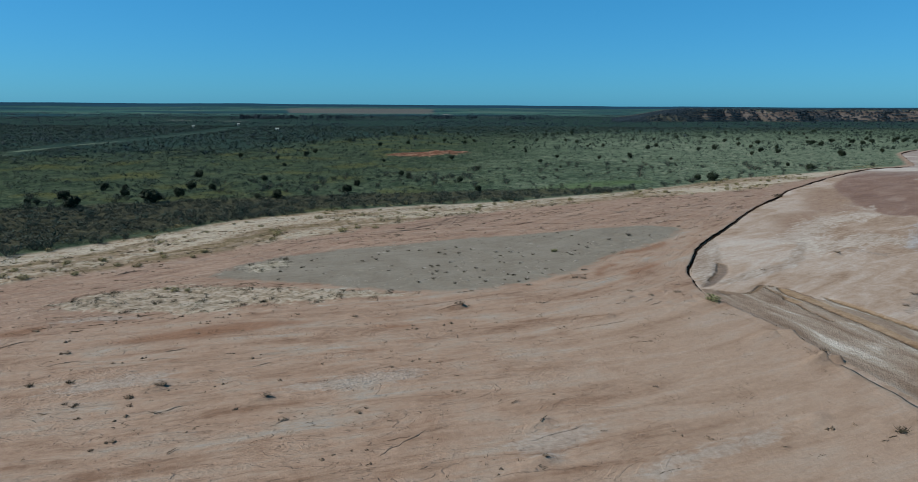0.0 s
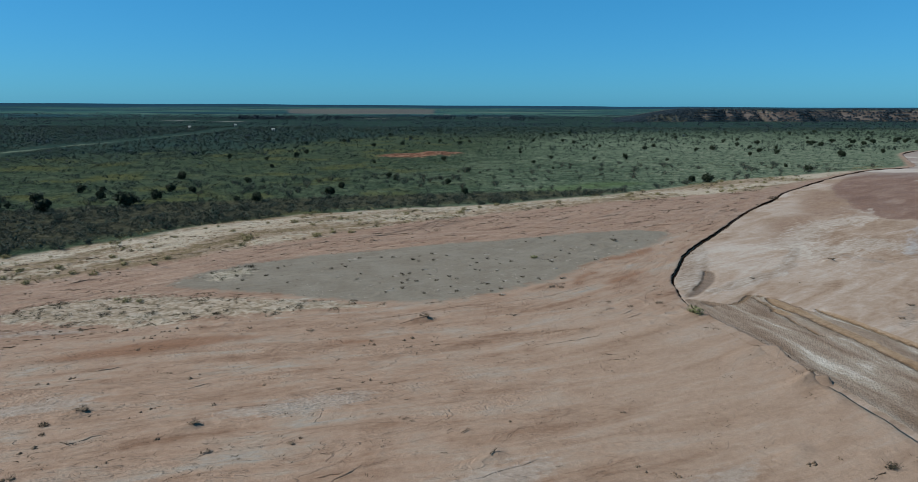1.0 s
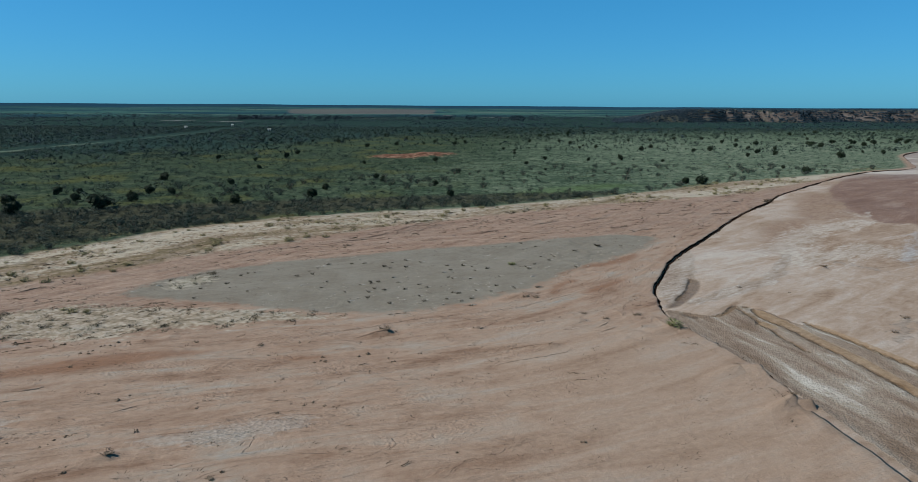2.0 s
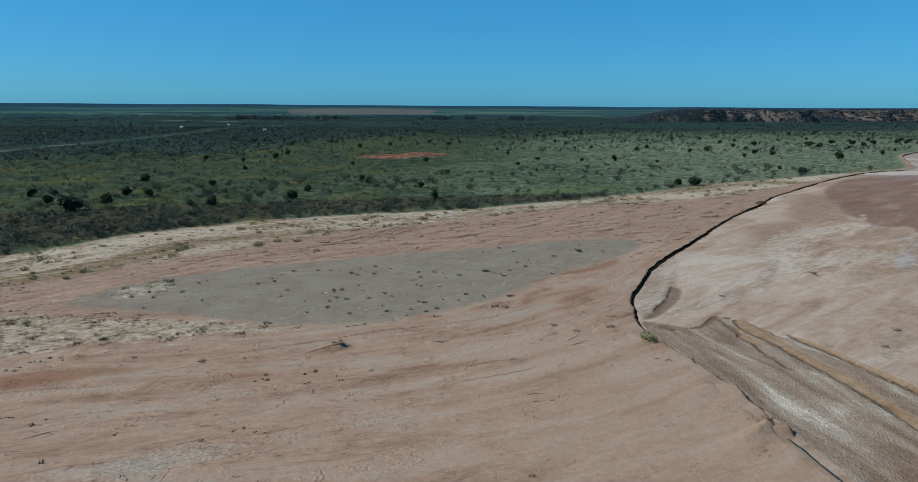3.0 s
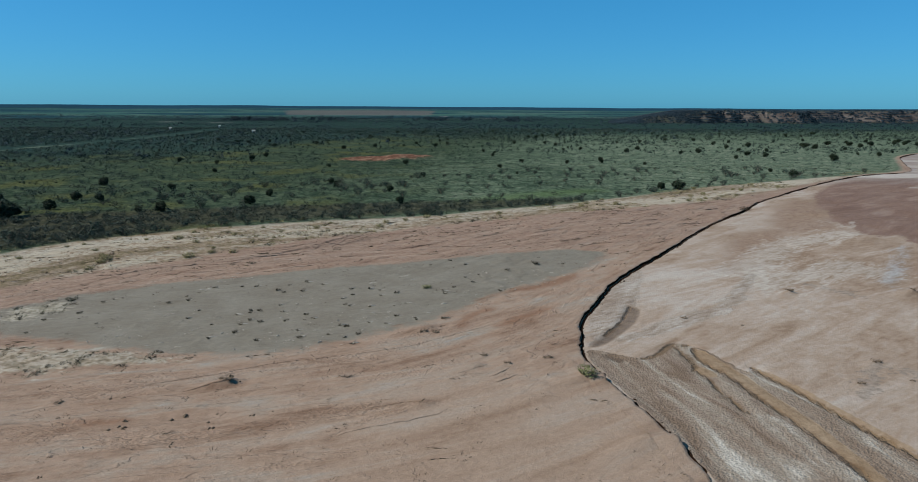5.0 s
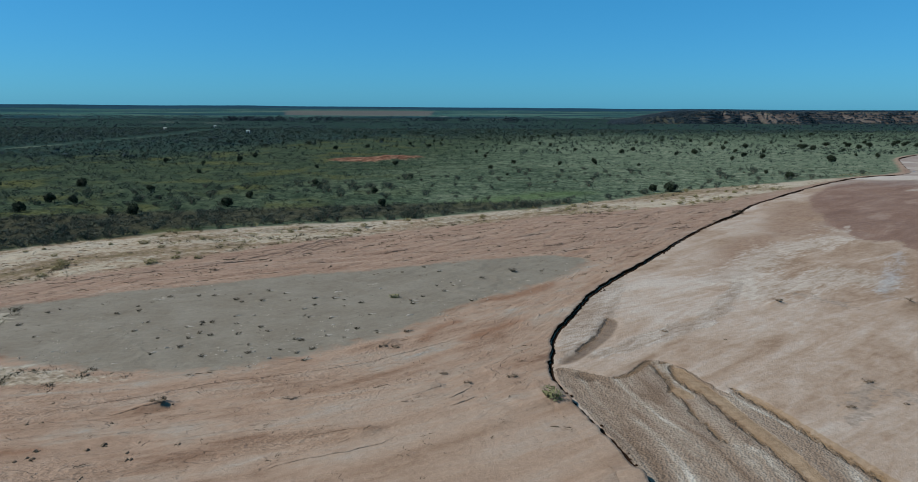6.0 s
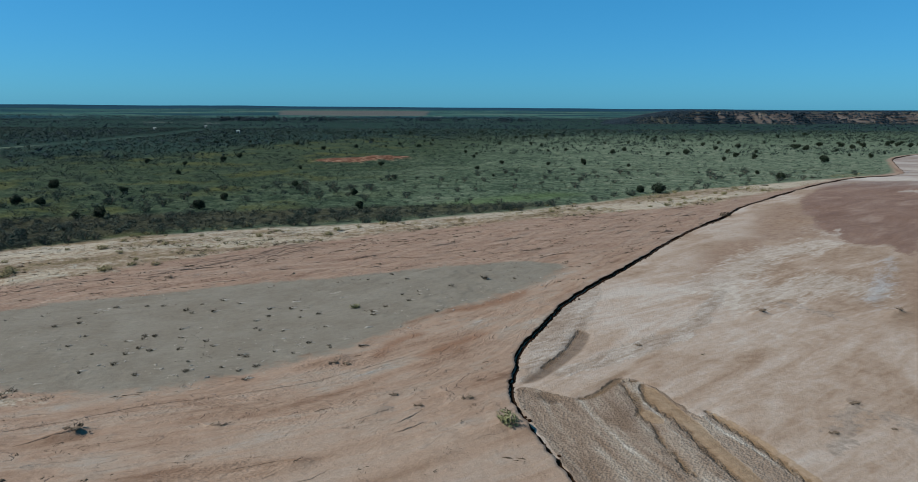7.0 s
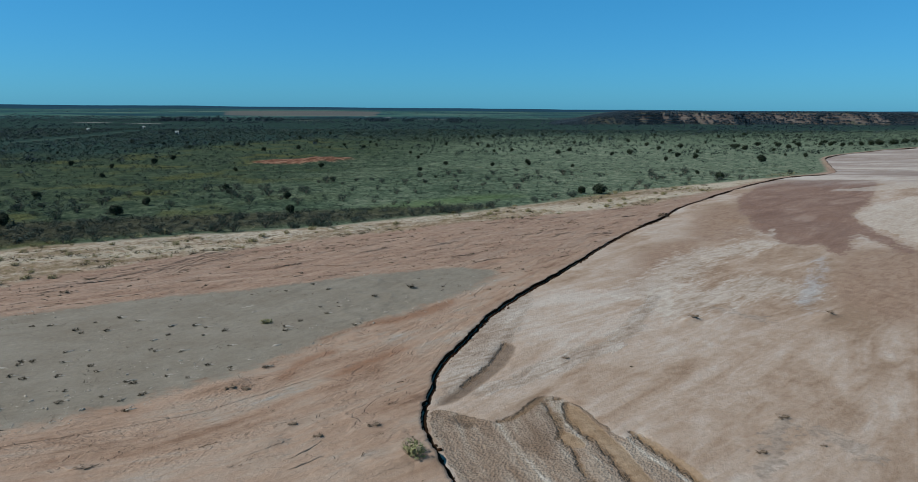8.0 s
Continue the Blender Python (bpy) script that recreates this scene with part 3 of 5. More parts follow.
FILM = smooth([(80.5, 112.7), (80.8, 110.2), (72.5, 99.4), (67.7, 93.1), (65.2, 91.1), (67.7, 96.2), (73.2, 103)], 2, True)
LUSH = smooth([(20, 148), (36, 160), (52, 172), (44, 176), (26, 166), (12, 152)], 2, True)
BRUSH = smooth([(-140, 20), (-80, 74), (-54, 101), (-24, 129), (0, 136), (30, 149), (44, 160), (24, 157), (0, 152), (-24, 147), (-58, 138), (-90, 124), (-150, 90)], 2, True)
BARE = smooth([(-31, 262), (-26, 274), (-18, 281), (-4, 283), (5, 280), (-4, 262), (-18, 258)], 2, True)
TRACK = smooth([(-176, 190), (-185, 263), (-191, 294), (-194, 326), (-187, 360), (-188.6, 436), (-192.6, 508), (-206, 600), (-192, 643), (-178, 706), (-150, 780)], 4)
FAR_BARS = [smooth(o, 3) for o in ([(-400, 900), (-346, 876), (-298, 850), (-262, 868)], [(-150, 1080), (-111, 1075), (-79, 1050), (-50, 1053)], [(-80, 1560), (-55, 1540), (-33, 1494), (10, 1424)], [(-20, 1150), (48, 1200), (90, 1210)])]
MOUNDS = [(30.3, 50.7, 0.55, 1.0), (5.1, 34.9, 0.3, 0.9), (0.1, 65.1, 0.28, 0.9), (18.5, 68.1, 0.30, 0.8), (66.7, 89.3, 0.3, 1.0), (53.1, 88.8, 0.2, 0.8), (28.8, 56.5, 0.3, 1.2), (-13.9, 43.4, 0.2, 0.7),
          (14.1, 76.7, 0.3, 1.1), (-22.4, 45.3, 0.2, 0.7), (15, 61.4, 0.2, 0.8), (26.7, 65.9, 0.25, 1.1), (5.7, 39.6, 0.2, 0.7), (24.2, 40.3, 0.2, 0.9)]

DEBRIS_LUMPS = [(-33.5, 52.1, 1.1), (-22.4, 45.3, 1.2), (-13.9, 43.4, 1.0), (-21.8, 37.2, 0.9), (-11.8, 40.1, 0.8), (-6.9, 41.1, 0.7), (0.1, 65.1, 1.3), (-10.4, 61.6, 0.9), (30.3, 50.7, 1.0), (5.1, 34.9, 0.6),
                (53.1, 88.8, 1.3), (50.6, 69.4, 1.1), (66.7, 89.3, 1.0), (24.4, 69.8, 1.1), (21.1, 68.7, 0.8), (19.2, 70.4, 0.8), (14.0, 75.9, 1.0), (15.0, 75.9, 0.9), (-39.7, 57.7, 0.8), (14.7, 45.2, 0.5), (47.0, 65.4, 0.9),
                (38.9, 80.5, 0.9), (51.1, 65.9, 0.5), (8.5, 66.1, 0.8), (-9.8, 100.7, 1.1)]
DEBRIS_STICKS = [(4.0, 42.5, 0.8), (5.7, 39.6, 0.9), (-20.9, 41.1, 0.8), (2.7, 39.8, 0.5), (-4.5, 39.8, 0.5), (-0.0, 44.3, 0.6), (-0.1, 47.1, 0.5), (-5.8, 50.8, 0.6), (9.4, 38.3, 0.5), (18.0, 42.4, 0.4), (-17.4, 36.1, 0.8),
                 (9.1, 66.2, 0.8), (14.9, 61.5, 0.7), (-0.7, 57.4, 0.8), (-9.8, 39.5, 0.5), (-20.3, 46.2, 0.5), (20.1, 36.3, 0.6), (25.4, 72.8, 0.6), (24.0, 66.2, 0.5), (15.9, 79.5, 0.9), (3.0, 42.7, 0.5), (16.8, 65.5, 0.5)]

drift_rng = np.random.default_rng(77)
DRIFTS = [tuple(q) for q in np.stack([drift_rng.uniform(-46, 10, 64), drift_rng.uniform(33, 66, 64), drift_rng.uniform(0.04, 0.13, 64), drift_rng.uniform(0.3, 0.7, 64)], 1)]


def hashed(i, j, seed):
    n = (i.astype(np.int64) * 374761393 + j.astype(np.int64) * 668265263 + seed * 974634777) & 0x7FFFFFFF
    n = ((n ^ (n >> 13)) * 1274126177) & 0x7FFFFFFF
    n = ((n ^ (n >> 15)) * 1103515245) & 0x7FFFFFFF
    return (n & 0xFFFFFF) / 0xFFFFFF


def value_noise(x, y, seed=0):
    i, j = np.floor(x), np.floor(y)
    u, v = x - i, y - j
    u, v = u * u * (3 - 2 * u), v * v * (3 - 2 * v)
    a, b, c, d = hashed(i, j, seed), hashed(i + 1, j, seed), hashed(i, j + 1, seed), hashed(i + 1, j + 1, seed)
    return (a * (1 - u) + b * u) * (1 - v) + (c * (1 - u) + d * u) * v


def fbm(x, y, octaves=4, seed=0):
    total, size = 0.0, 0.5
    for k in range(octaves):
        total = total + size * value_noise(x * 2 ** k, y * 2 ** k, seed + k)
        size /= 2
    return total


def ease(lo, hi, v):
    u = np.clip((v - lo) / (hi - lo), 0, 1)
    return u * u * (3 - 2 * u)


def fields(x, y):
    """The plan's distances at the places x, y."""
    f = {}
    d, s = to_line(x, y, VEG)
    f["d_veg"] = -d * s
    d, s = to_line(x, y, FLOW)
    f["d_flow"] = d * np.sign(y - np.interp(x, FLOW[:, 0], FLOW[:, 1]))
    d, s = to_line(x, y, SCARP)
    f["d_scarp"] = np.where(d < 3, -d * s, 3.0)
    d, s = to_line(x, y, BANK)
    f["d_bank"] = d * s
    f["d_field"] = np.minimum(f["d_veg"], -f["d_bank"] - 0.6)
    near = (x > -230) & (x < 340) & (y > -60) & (y < 340)
    nx, ny = x[near], y[near]

    def within(outlines):
        v = np.full(x.shape, -80.0)
        v[near] = np.max([inside(nx, ny, o) for o in outlines], axis=0)
        return v

    def beside(paths):
        v = np.full(x.shape, 80.0)
        v[near] = np.min([to_line(nx, ny, o)[0] for o in paths], axis=0)
        return v

    for key, outlines in (("d_grey", [GREY]), ("d_tan", [TAN]), ("d_bar", [BAR, BAR_TOP]), ("d_redsand", RED_STREAKS), ("d_rip", [RIPPLE]), ("d_red", [RED_MUD]), ("d_film", [FILM]),
                          ("d_wet", [WET, PUDDLE]), ("d_brown", BROWN), ("d_lane", LANES), ("d_wash", WASH), ("d_ochre", OCHRE), ("d_tongue", TONGUE), ("d_lush", [LUSH]), ("d_brush", [BRUSH]), ("d_bare", [BARE])):
        f[key] = within(outlines)
    for key, paths in (("d_crease", CREASES), ("d_pale", PALE), ("d_mottle", MOTTLE)):
        f[key] = beside(paths)
    f["d_track"] = to_line(x, y, TRACK)[0]
    f["d_far_bar"] = np.min([to_line(x, y, o)[0] for o in FAR_BARS], axis=0)
    dist, slope = np.hypot(x, y), x / np.maximum(y, 60)
    f["d_wood"] = np.clip(ease(330, 620, y - 0.35 * x) * 1.1 + 0.7 * ease(-60, -130, x - 0.1 * (y - 200)) * ease(190, 300, y), 0, 1)
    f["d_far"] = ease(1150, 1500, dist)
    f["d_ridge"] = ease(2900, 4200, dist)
    f["d_plough"] = ease(-0.275, -0.245, slope) * ease(-0.02, -0.06, slope) * ease(1500, 1700, y) * ease(3300, 2700, y)
    return f


def bank_drop(x, y):
    """How high the cut bank stands; it is broken down in places."""
    full = np.interp(y, [30, 45, 56, 64, 70, 110, 150, 215, 300, 420, 700], [0.06, 0.14, 0.24, 0.28, 0.30, 0.30, 0.24, 0.26, 0.5, 0.9, 0.4])
    return full * (1 - 0.65 * ease(95, 135, y) * ease(0.5, 0.38, fbm(x * 0.11, y * 0.11, 2, 45)))


def height(x, y, f):
    """The ground's height."""
    xc = np.clip(x, -60, 50)
    z = -0.58 + 0.008 * xc + (0.55 - 0.004 * xc) * ease(60, 115, y)
    near = ease(700, 300, np.hypot(x, y))
    along = 0.85 * x + 0.53 * y
    sand = ease(3, -2, f["d_field"])
    land = sand * ease(0.2, -0.3, f["d_bank"])
    rills = np.abs(fbm(along * 0.07, f["d_flow"] * 0.33, 3, 11) - 0.44)
    eroded = 0.6 * ease(-44, -30, f["d_veg"]) + 0.35
    z += near * land * eroded * (0.09 * ease(0.0, 0.05, rills) - 0.08 + 0.07 * (fbm(along * 0.35, f["d_flow"] * 0.8, 3, 5) - 0.4))
    t = 7.0 * fbm(along * 0.032, f["d_flow"] * 0.15, 4, 13)
    part_of = t - np.floor(t)
    z += near * land * (0.2 + 0.25 * ease(-44, -34, f["d_veg"])) * 0.15 * (np.floor(t) + ease(0.0, 0.16, part_of) - t)
    lumps = fbm(x * 1.1, y * 1.1, 2, 6) * ease(0.46, 0.6, fbm(x * 0.09, y * 0.09, 3, 7))
    z += near * land * 0.09 * ease(0.3, 0.6, lumps)
    z += near * 0.35 * (fbm(x * 0.05, y * 0.05, 3, 3) - 0.45)
    z += near * ease(0, 8, f["d_field"]) * (0.25 + 0.3 * (fbm(x * 0.2, y * 0.2, 3, 8) - 0.45))
    z += near * 0.25 * ease(-0.5, 2.5, f["d_tan"]) * fbm(x * 0.5, y * 0.5, 3, 15)
    z += near * 0.15 * ease(-0.3, 1.5, f["d_bar"]) * fbm(x * 0.9, y * 0.9, 2, 17)
    # cut bank
    drop = bank_drop(x, y)
    z -= drop * ease(-1.35, -0.9, f["d_bank"]) * (1 - 0.45 * ease(4, 45, f["d_bank"]))
    # shallow channel with small scarps, wet hollows
    bed = ease(0.3, 0.9, f["d_bank"])
    z -= bed * 0.10 * ease(-0.1, 0.25, f["d_rip"])
    z -= bed * 0.10 * ease(0.6, 0.05, f["d_crease"])
    z -= bed * 0.12 * ease(-0.2, 0.5, f["d_wet"])
    z += bed * near * 0.07 * (fbm(along * 0.12, f["d_flow"] * 0.35, 3, 21) - 0.4)
    # drifts behind debris, drawn out down the flow
    here = (x > -62) & (x < 80) & (y > 26) & (y < 112)
    hx, hy = x[here], y[here]
    pile = np.zeros(hx.shape)
    for mx, my, amp, r in MOUNDS + DRIFTS + [(a, b, 0.12 * c, 0.5 * c) for a, b, c in DEBRIS_LUMPS + DEBRIS_STICKS]:
        dx, dy = hx - mx, hy - my
        a, b = 0.85 * dx + 0.53 * dy, -0.53 * dx + 0.85 * dy
        reach = np.where(a < 0, 2.6, 0.8) * r
        pile += amp * np.exp(-(a / reach) ** 2 - (b / (0.55 * r)) ** 2) - 0.25 * amp * np.exp(-((a - 1.5 * r) / (0.6 * r)) ** 2 - (b / (0.6 * r)) ** 2)
    z[here] += pile
    z += 2.4 * ease(-2, 3, f["d_bare"]) * fbm(x * 0.13, y * 0.13, 3, 31)
    # distant rise to the skyline
    dist, slope = np.hypot(x, y), x / np.maximum(y, 60)
    left = 1 - 0.42 * ease(-0.1, 0.3, slope)
    rise = np.interp(dist, [0, 1350, 2000, 3000, 3600, 4300, 4700], [0, -0.5, 2.5, 8, 13, 24, 26])
    z += rise * left + ease(1500, 3500, dist) * 20 * (fbm(x * 0.0013 + 7, y * 0.0016, 3, 41) - 0.45)
    return z


def ground_at(x, y):
    xs, ys = np.atleast_1d(np.asarray(x, float)), np.atleast_1d(np.asarray(y, float))
    return height(xs, ys, fields(xs, ys))


# ---- mesh helpers ----
def quads_mesh(name, verts, faces):
    me = bpy.data.meshes.new(name)
    n = faces.shape[1]
    me.vertices.add(len(verts))
    me.vertices.foreach_set("co", np.ascontiguousarray(verts, np.float32).ravel())
    me.loops.add(faces.size)
    me.loops.foreach_set("vertex_index", np.ascontiguousarray(faces, np.int32).ravel())
    me.polygons.add(len(faces))
    me.polygons.foreach_set("loop_start", np.arange(0, faces.size, n, dtype=np.int32))
    me.update(calc_edges=True)
    me.validate()
    return me


def carry(me, f):
    for key, values in f.items():
        me.attributes.new(key, "FLOAT", "POINT").data.foreach_set("value", np.ascontiguousarray(values, np.float32).ravel())


def grid_faces(rows, cols):
    i = np.arange(rows * cols).reshape(rows, cols)
    return np.stack([i[:-1, :-1], i[:-1, 1:], i[1:, 1:], i[1:, :-1]], -1).reshape(-1, 4)


def part(name, bm_or_mesh, material, parent=None, label=""):
    """Links one mesh, under a thing or on its own."""
    me = bm_or_mesh
    if isinstance(bm_or_mesh, bmesh.types.BMesh):
        me = bpy.data.meshes.new(name)
        bm_or_mesh.to_mesh(me)
        bm_or_mesh.free()
    me.materials.append(material)
    ob = new(name, me)
    ob.parent = parent
    return tagged(ob, label)


def tube(bm, points, radii, sides=5):
    """A tapered, bent limb."""
    rings = []
    for k, (c, r) in enumerate(zip(points, radii)):
        c = Vector(c)
        way = Vector(points[min(k + 1, len(points) - 1)]) - Vector(points[max(k - 1, 0)])
        q = way.to_track_quat("Z", "X")
        rings.append([bm.verts.new(c + q @ Vector((r * math.cos(a), r * math.sin(a), 0))) for a in (2 * math.pi * s / sides for s in range(sides))])
    for a, b in zip(rings[:-1], rings[1:]):
        for s in range(sides):
            bm.faces.new((a[s], a[(s + 1) % sides], b[(s + 1) % sides], b[s]))
    bm.faces.new(rings[-1]), bm.faces.new(rings[0][::-1])


def tufts(rng, centres, radii, count, size, narrow=0.6, lift=0.3):
    """Many small leaf tufts within some ellipsoids: vertices and faces of loose, irregular four-sided leaves."""
    pick = rng.integers(0, len(centres), count)
    c, r = np.array(centres)[pick], np.array(radii)[pick]
    d = rng.normal(size=(count, 3))
    d /= np.linalg.norm(d, axis=1)[:, None]
    pos = c + d * r * (0.55 + 0.5 * rng.random((count, 1)) ** 0.6)
    pos[:, 2] = np.maximum(pos[:, 2], 0.02)
    nrm = d + 0.7 * rng.normal(size=(count, 3)) + np.array([0, 0, lift])
    nrm /= np.linalg.norm(nrm, axis=1)[:, None]
    t = np.cross(nrm, rng.normal(size=(count, 3)))
    t /= np.linalg.norm(t, axis=1)[:, None] + 1e-9
    b = np.cross(nrm, t)
    s = size * (0.6 + 0.8 * rng.random((count, 1)))
    k = lambda: 0.75 + 0.5 * rng.random((count, 1))
    corner = [pos + t * s * k(), pos + b * s * narrow * k() + nrm * s * 0.25, pos - t * s * k(), pos - b * s * narrow * k() + nrm * s * 0.15]
    return np.stack(corner, 1).reshape(-1, 3), np.arange(count * 4).reshape(-1, 4)


def blades(rng, count, spread, tall, width, lean=0.5):
    """Upright, leaning blades or twigs from one root."""
    a = rng.random(count) * 2 * math.pi
    r = spread * np.sqrt(rng.random(count))
    root = np.stack([r * np.cos(a), r * np.sin(a), np.full(count, -0.02)], 1)
    h = tall * (0.5 + 0.5 * rng.random(count))
    tip = root + np.stack([np.cos(a) * lean * h + 0.2 * rng.normal(size=count) * h, np.sin(a) * lean * h + 0.2 * rng.normal(size=count) * h, h], 1)
    side = np.stack([-np.sin(a + 0.8), np.cos(a + 0.8), np.zeros(count)], 1) * width
    mid = root * 0.45 + tip * 0.55 + np.array([0, 0, 0.06]) * tall
    return np.stack([root - side, root + side, mid + side * 0.8, tip], 1).reshape(-1, 3), np.arange(count * 4).reshape(-1, 4)


def joined(*pieces):
    vs, fs, n = [], [], 0
    for v, f in pieces:
        vs.append(v), fs.append(f + n)
        n += len(v)
    return np.concatenate(vs), np.concatenate(fs)


def sown(name, places, sizes, templates, material, rng, flat=1.0, lie=None):
    """One mesh of many plants, each a turned and scaled copy of a template."""
    z = ground_at(places[:, 0], places[:, 1])
    vs, fs, n = [], [], 0
    which = rng.integers(0, len(templates), len(places))
    for k, (tv, tf) in enumerate(templates):
        at = np.nonzero(which == k)[0]
        if not len(at):
            continue
        a = rng.random(len(at)) * 2 * math.pi if lie is None else lie + rng.normal(size=len(at)) * 0.22
        ca, sa, s = np.cos(a)[:, None], np.sin(a)[:, None], sizes[at][:, None]
        x = (tv[None, :, 0] * ca - tv[None, :, 1] * sa) * s + places[at, 0][:, None]
        y = (tv[None, :, 0] * sa + tv[None, :, 1] * ca) * s + places[at, 1][:, None]
        h = tv[None, :, 2] * s * flat * (0.8 + 0.4 * rng.random((len(at), 1))) + z[at][:, None] - 0.03
        vs.append(np.stack([x, y, h], -1).reshape(-1, 3))
        fs.append((tf[None] + (np.arange(len(at)) * len(tv))[:, None, None] + n).reshape(-1, tf.shape[1]))
        n += len(at) * len(tv)
    me = quads_mesh(name, np.concatenate(vs), np.concatenate(fs))
    return part(name, me, material)


# ---- ground ----
def axis(lo, hi, step, grow, reach_lo, reach_hi):
    mid = list(np.arange(lo, hi + step / 2, step))
    d, right = step, [mid[-1]]
    while right[-1] < reach_hi:
        d *= grow
        right.append(right[-1] + d)
    d, left = step, [mid[0]]
    while left[-1] > reach_lo:
        d *= grow
        left.append(left[-1] - d)
    return np.array(left[:0:-1] + mid + right[1:])


gx, gy = axis(-62, 76, 0.34, 1.07, -4300, 4300), axis(28, 138, 0.34, 1.06, -2500, 4650)
X, Y = np.meshgrid(gx, gy)
X, Y = X.ravel(), Y.ravel()
GF = fields(X, Y)
ground_mesh = quads_mesh("ground", np.stack([X, Y, height(X, Y, GF)], 1), grid_faces(len(gy), len(gx)))
carry(ground_mesh, GF)
ground_mesh.polygons.foreach_set("use_smooth", np.ones(len(ground_mesh.polygons), bool))
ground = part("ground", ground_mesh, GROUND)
tagged(ground, "dry reddish river sand and pale scrub pasture reaching the skyline", "ground", kind="structure")


# ---- cut bank along the lower bed ----
def riverbank():
    seg = np.linalg.norm(np.diff(BANK, axis=0), axis=1)
    run = np.concatenate([[0], np.cumsum(seg)])
    s0, s1, s2 = [run[np.argmin(np.hypot(BANK[:, 0] - a, BANK[:, 1] - b))] for a, b in ((32.3, 46.5), (72.2, 145.3), (297, 366))]
    s = np.concatenate([np.arange(s0, s1, 0.13), np.arange(s1, s2, 0.4)])
    c = np.stack([np.interp(s, run, BANK[:, k]) for k in (0, 1)], 1)
    tan = np.gradient(c, axis=0)
    ker = np.ones(25) / 25
    tan = np.stack([np.convolve(np.pad(tan[:, k], 12, mode="edge"), ker, "valid") for k in (0, 1)], 1)
    tan /= np.linalg.norm(tan, axis=1)[:, None]
    out = np.stack([tan[:, 1], -tan[:, 0]], 1)
    zero = np.zeros_like(s)
    c = c - out * 0.22
    jag = 0.5 * (fbm(s * 0.35, zero, 3, 51) - 0.44) + 0.42 * (fbm(s * 1.5, zero, 3, 52) - 0.44)
    drop = bank_drop(c[:, 0], c[:, 1])
    inner = c - out * 2.2
    top = height(inner[:, 0], inner[:, 1], fields(inner[:, 0], inner[:, 1]))
    rows = []
    # the last three points lay a dark strip that stands for the bank's shadow
    profile = [(-1.5, 0.03, 0, 0), (-0.8, 0.035, 0.2, 0), (-0.25, 0.04, 0.8, 0), (0.0, 0.02, 1.0, 0), (0.04, -0.03, 1.0, 0.08), (-0.06, -0.12, 0.95, 0.35), (-0.02, -0.05, 0.9, 0.7), (0.05, -0.08, 0.85, 1.0), (0.14, 0.05, 0.8, 1.0), (0.3, 0.04, 0.75, 1.0), (0.42, -0.06, 0.7, 1.0)]
    for k, (off, lift, share, down) in enumerate(profile):
        rough = 0.10 * (fbm(s * 2.3, zero + k * 3.7, 3, 60 + k) - 0.44) if k > 3 else 0.0
        at = c + out * (off + share * jag + rough)[:, None]
        if k == 0 or k > 7:
            z = height(at[:, 0], at[:, 1], fields(at[:, 0], at[:, 1])) + lift
        else:
            z = top + lift - down * drop
        rows.append(np.stack([at[:, 0], at[:, 1], z - 0.4 * ease(9.0, 0.0, s - s0)], 1))  # the bank dies out at its near end
    verts = np.stack(rows, 1).reshape(-1, 3)
    faces = grid_faces(len(s), len(profile))
    me = quads_mesh("riverbank", verts, faces)
    f = fields(verts[:, 0], verts[:, 1])
    f["d_bank"] = np.minimum(f["d_bank"], -1.2)
    carry(me, f)
    ob = part("riverbank", me, GROUND)
    me.materials.append(SHADED_BANKSOIL)
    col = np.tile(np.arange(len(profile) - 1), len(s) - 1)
    # face and foot strip get the soil with shade in its colour
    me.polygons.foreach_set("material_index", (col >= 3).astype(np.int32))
    tagged(ob, "low crumbling cut bank of red soil, with shade painted dark on its face and foot", "river bank", kind="structure")
    # clods broken from the lip
    rng = np.random.default_rng(5)
    shapes = []
    for k in range(5):
        bm = bmesh.new()
        bmesh.ops.create_icosphere(bm, subdivisions=1, radius=1)
        for v in bm.verts:
            v.co *= 0.75 + 0.5 * noise.noise(v.co * 1.7 + Vector((k * 9, 0, 0)))
            v.co.z *= 0.6
        me = bpy.data.meshes.new("earth_clod")
        bm.to_mesh(me), bm.free()
        me.materials.append(SHADED_BANKSOIL)
        shapes.append(me)
    pick = rng.integers(0, np.searchsorted(s, s1) - 1, 230)
    pick = pick[c[pick, 1] > 55]
    spot = c[pick] + out[pick] * (0.12 + np.abs(rng.normal(size=len(pick))) * 0.22 + jag[pick] * 0.8)[:, None]
    for at, level in zip(spot, ground_at(spot[:, 0], spot[:, 1])):
        clod = new("earth_clod", shapes[rng.integers(0, 5)])
        r = 0.06 + 0.13 * rng.random() ** 2
        clod.parent = ob
        clod.matrix_basis = pose(at[0], at[1], float(level) + r * 0.25, 0, 0, rng.random() * 360) @ Matrix.Diagonal((r * 1.3, r, r, 1))
    return ob


riverbank()


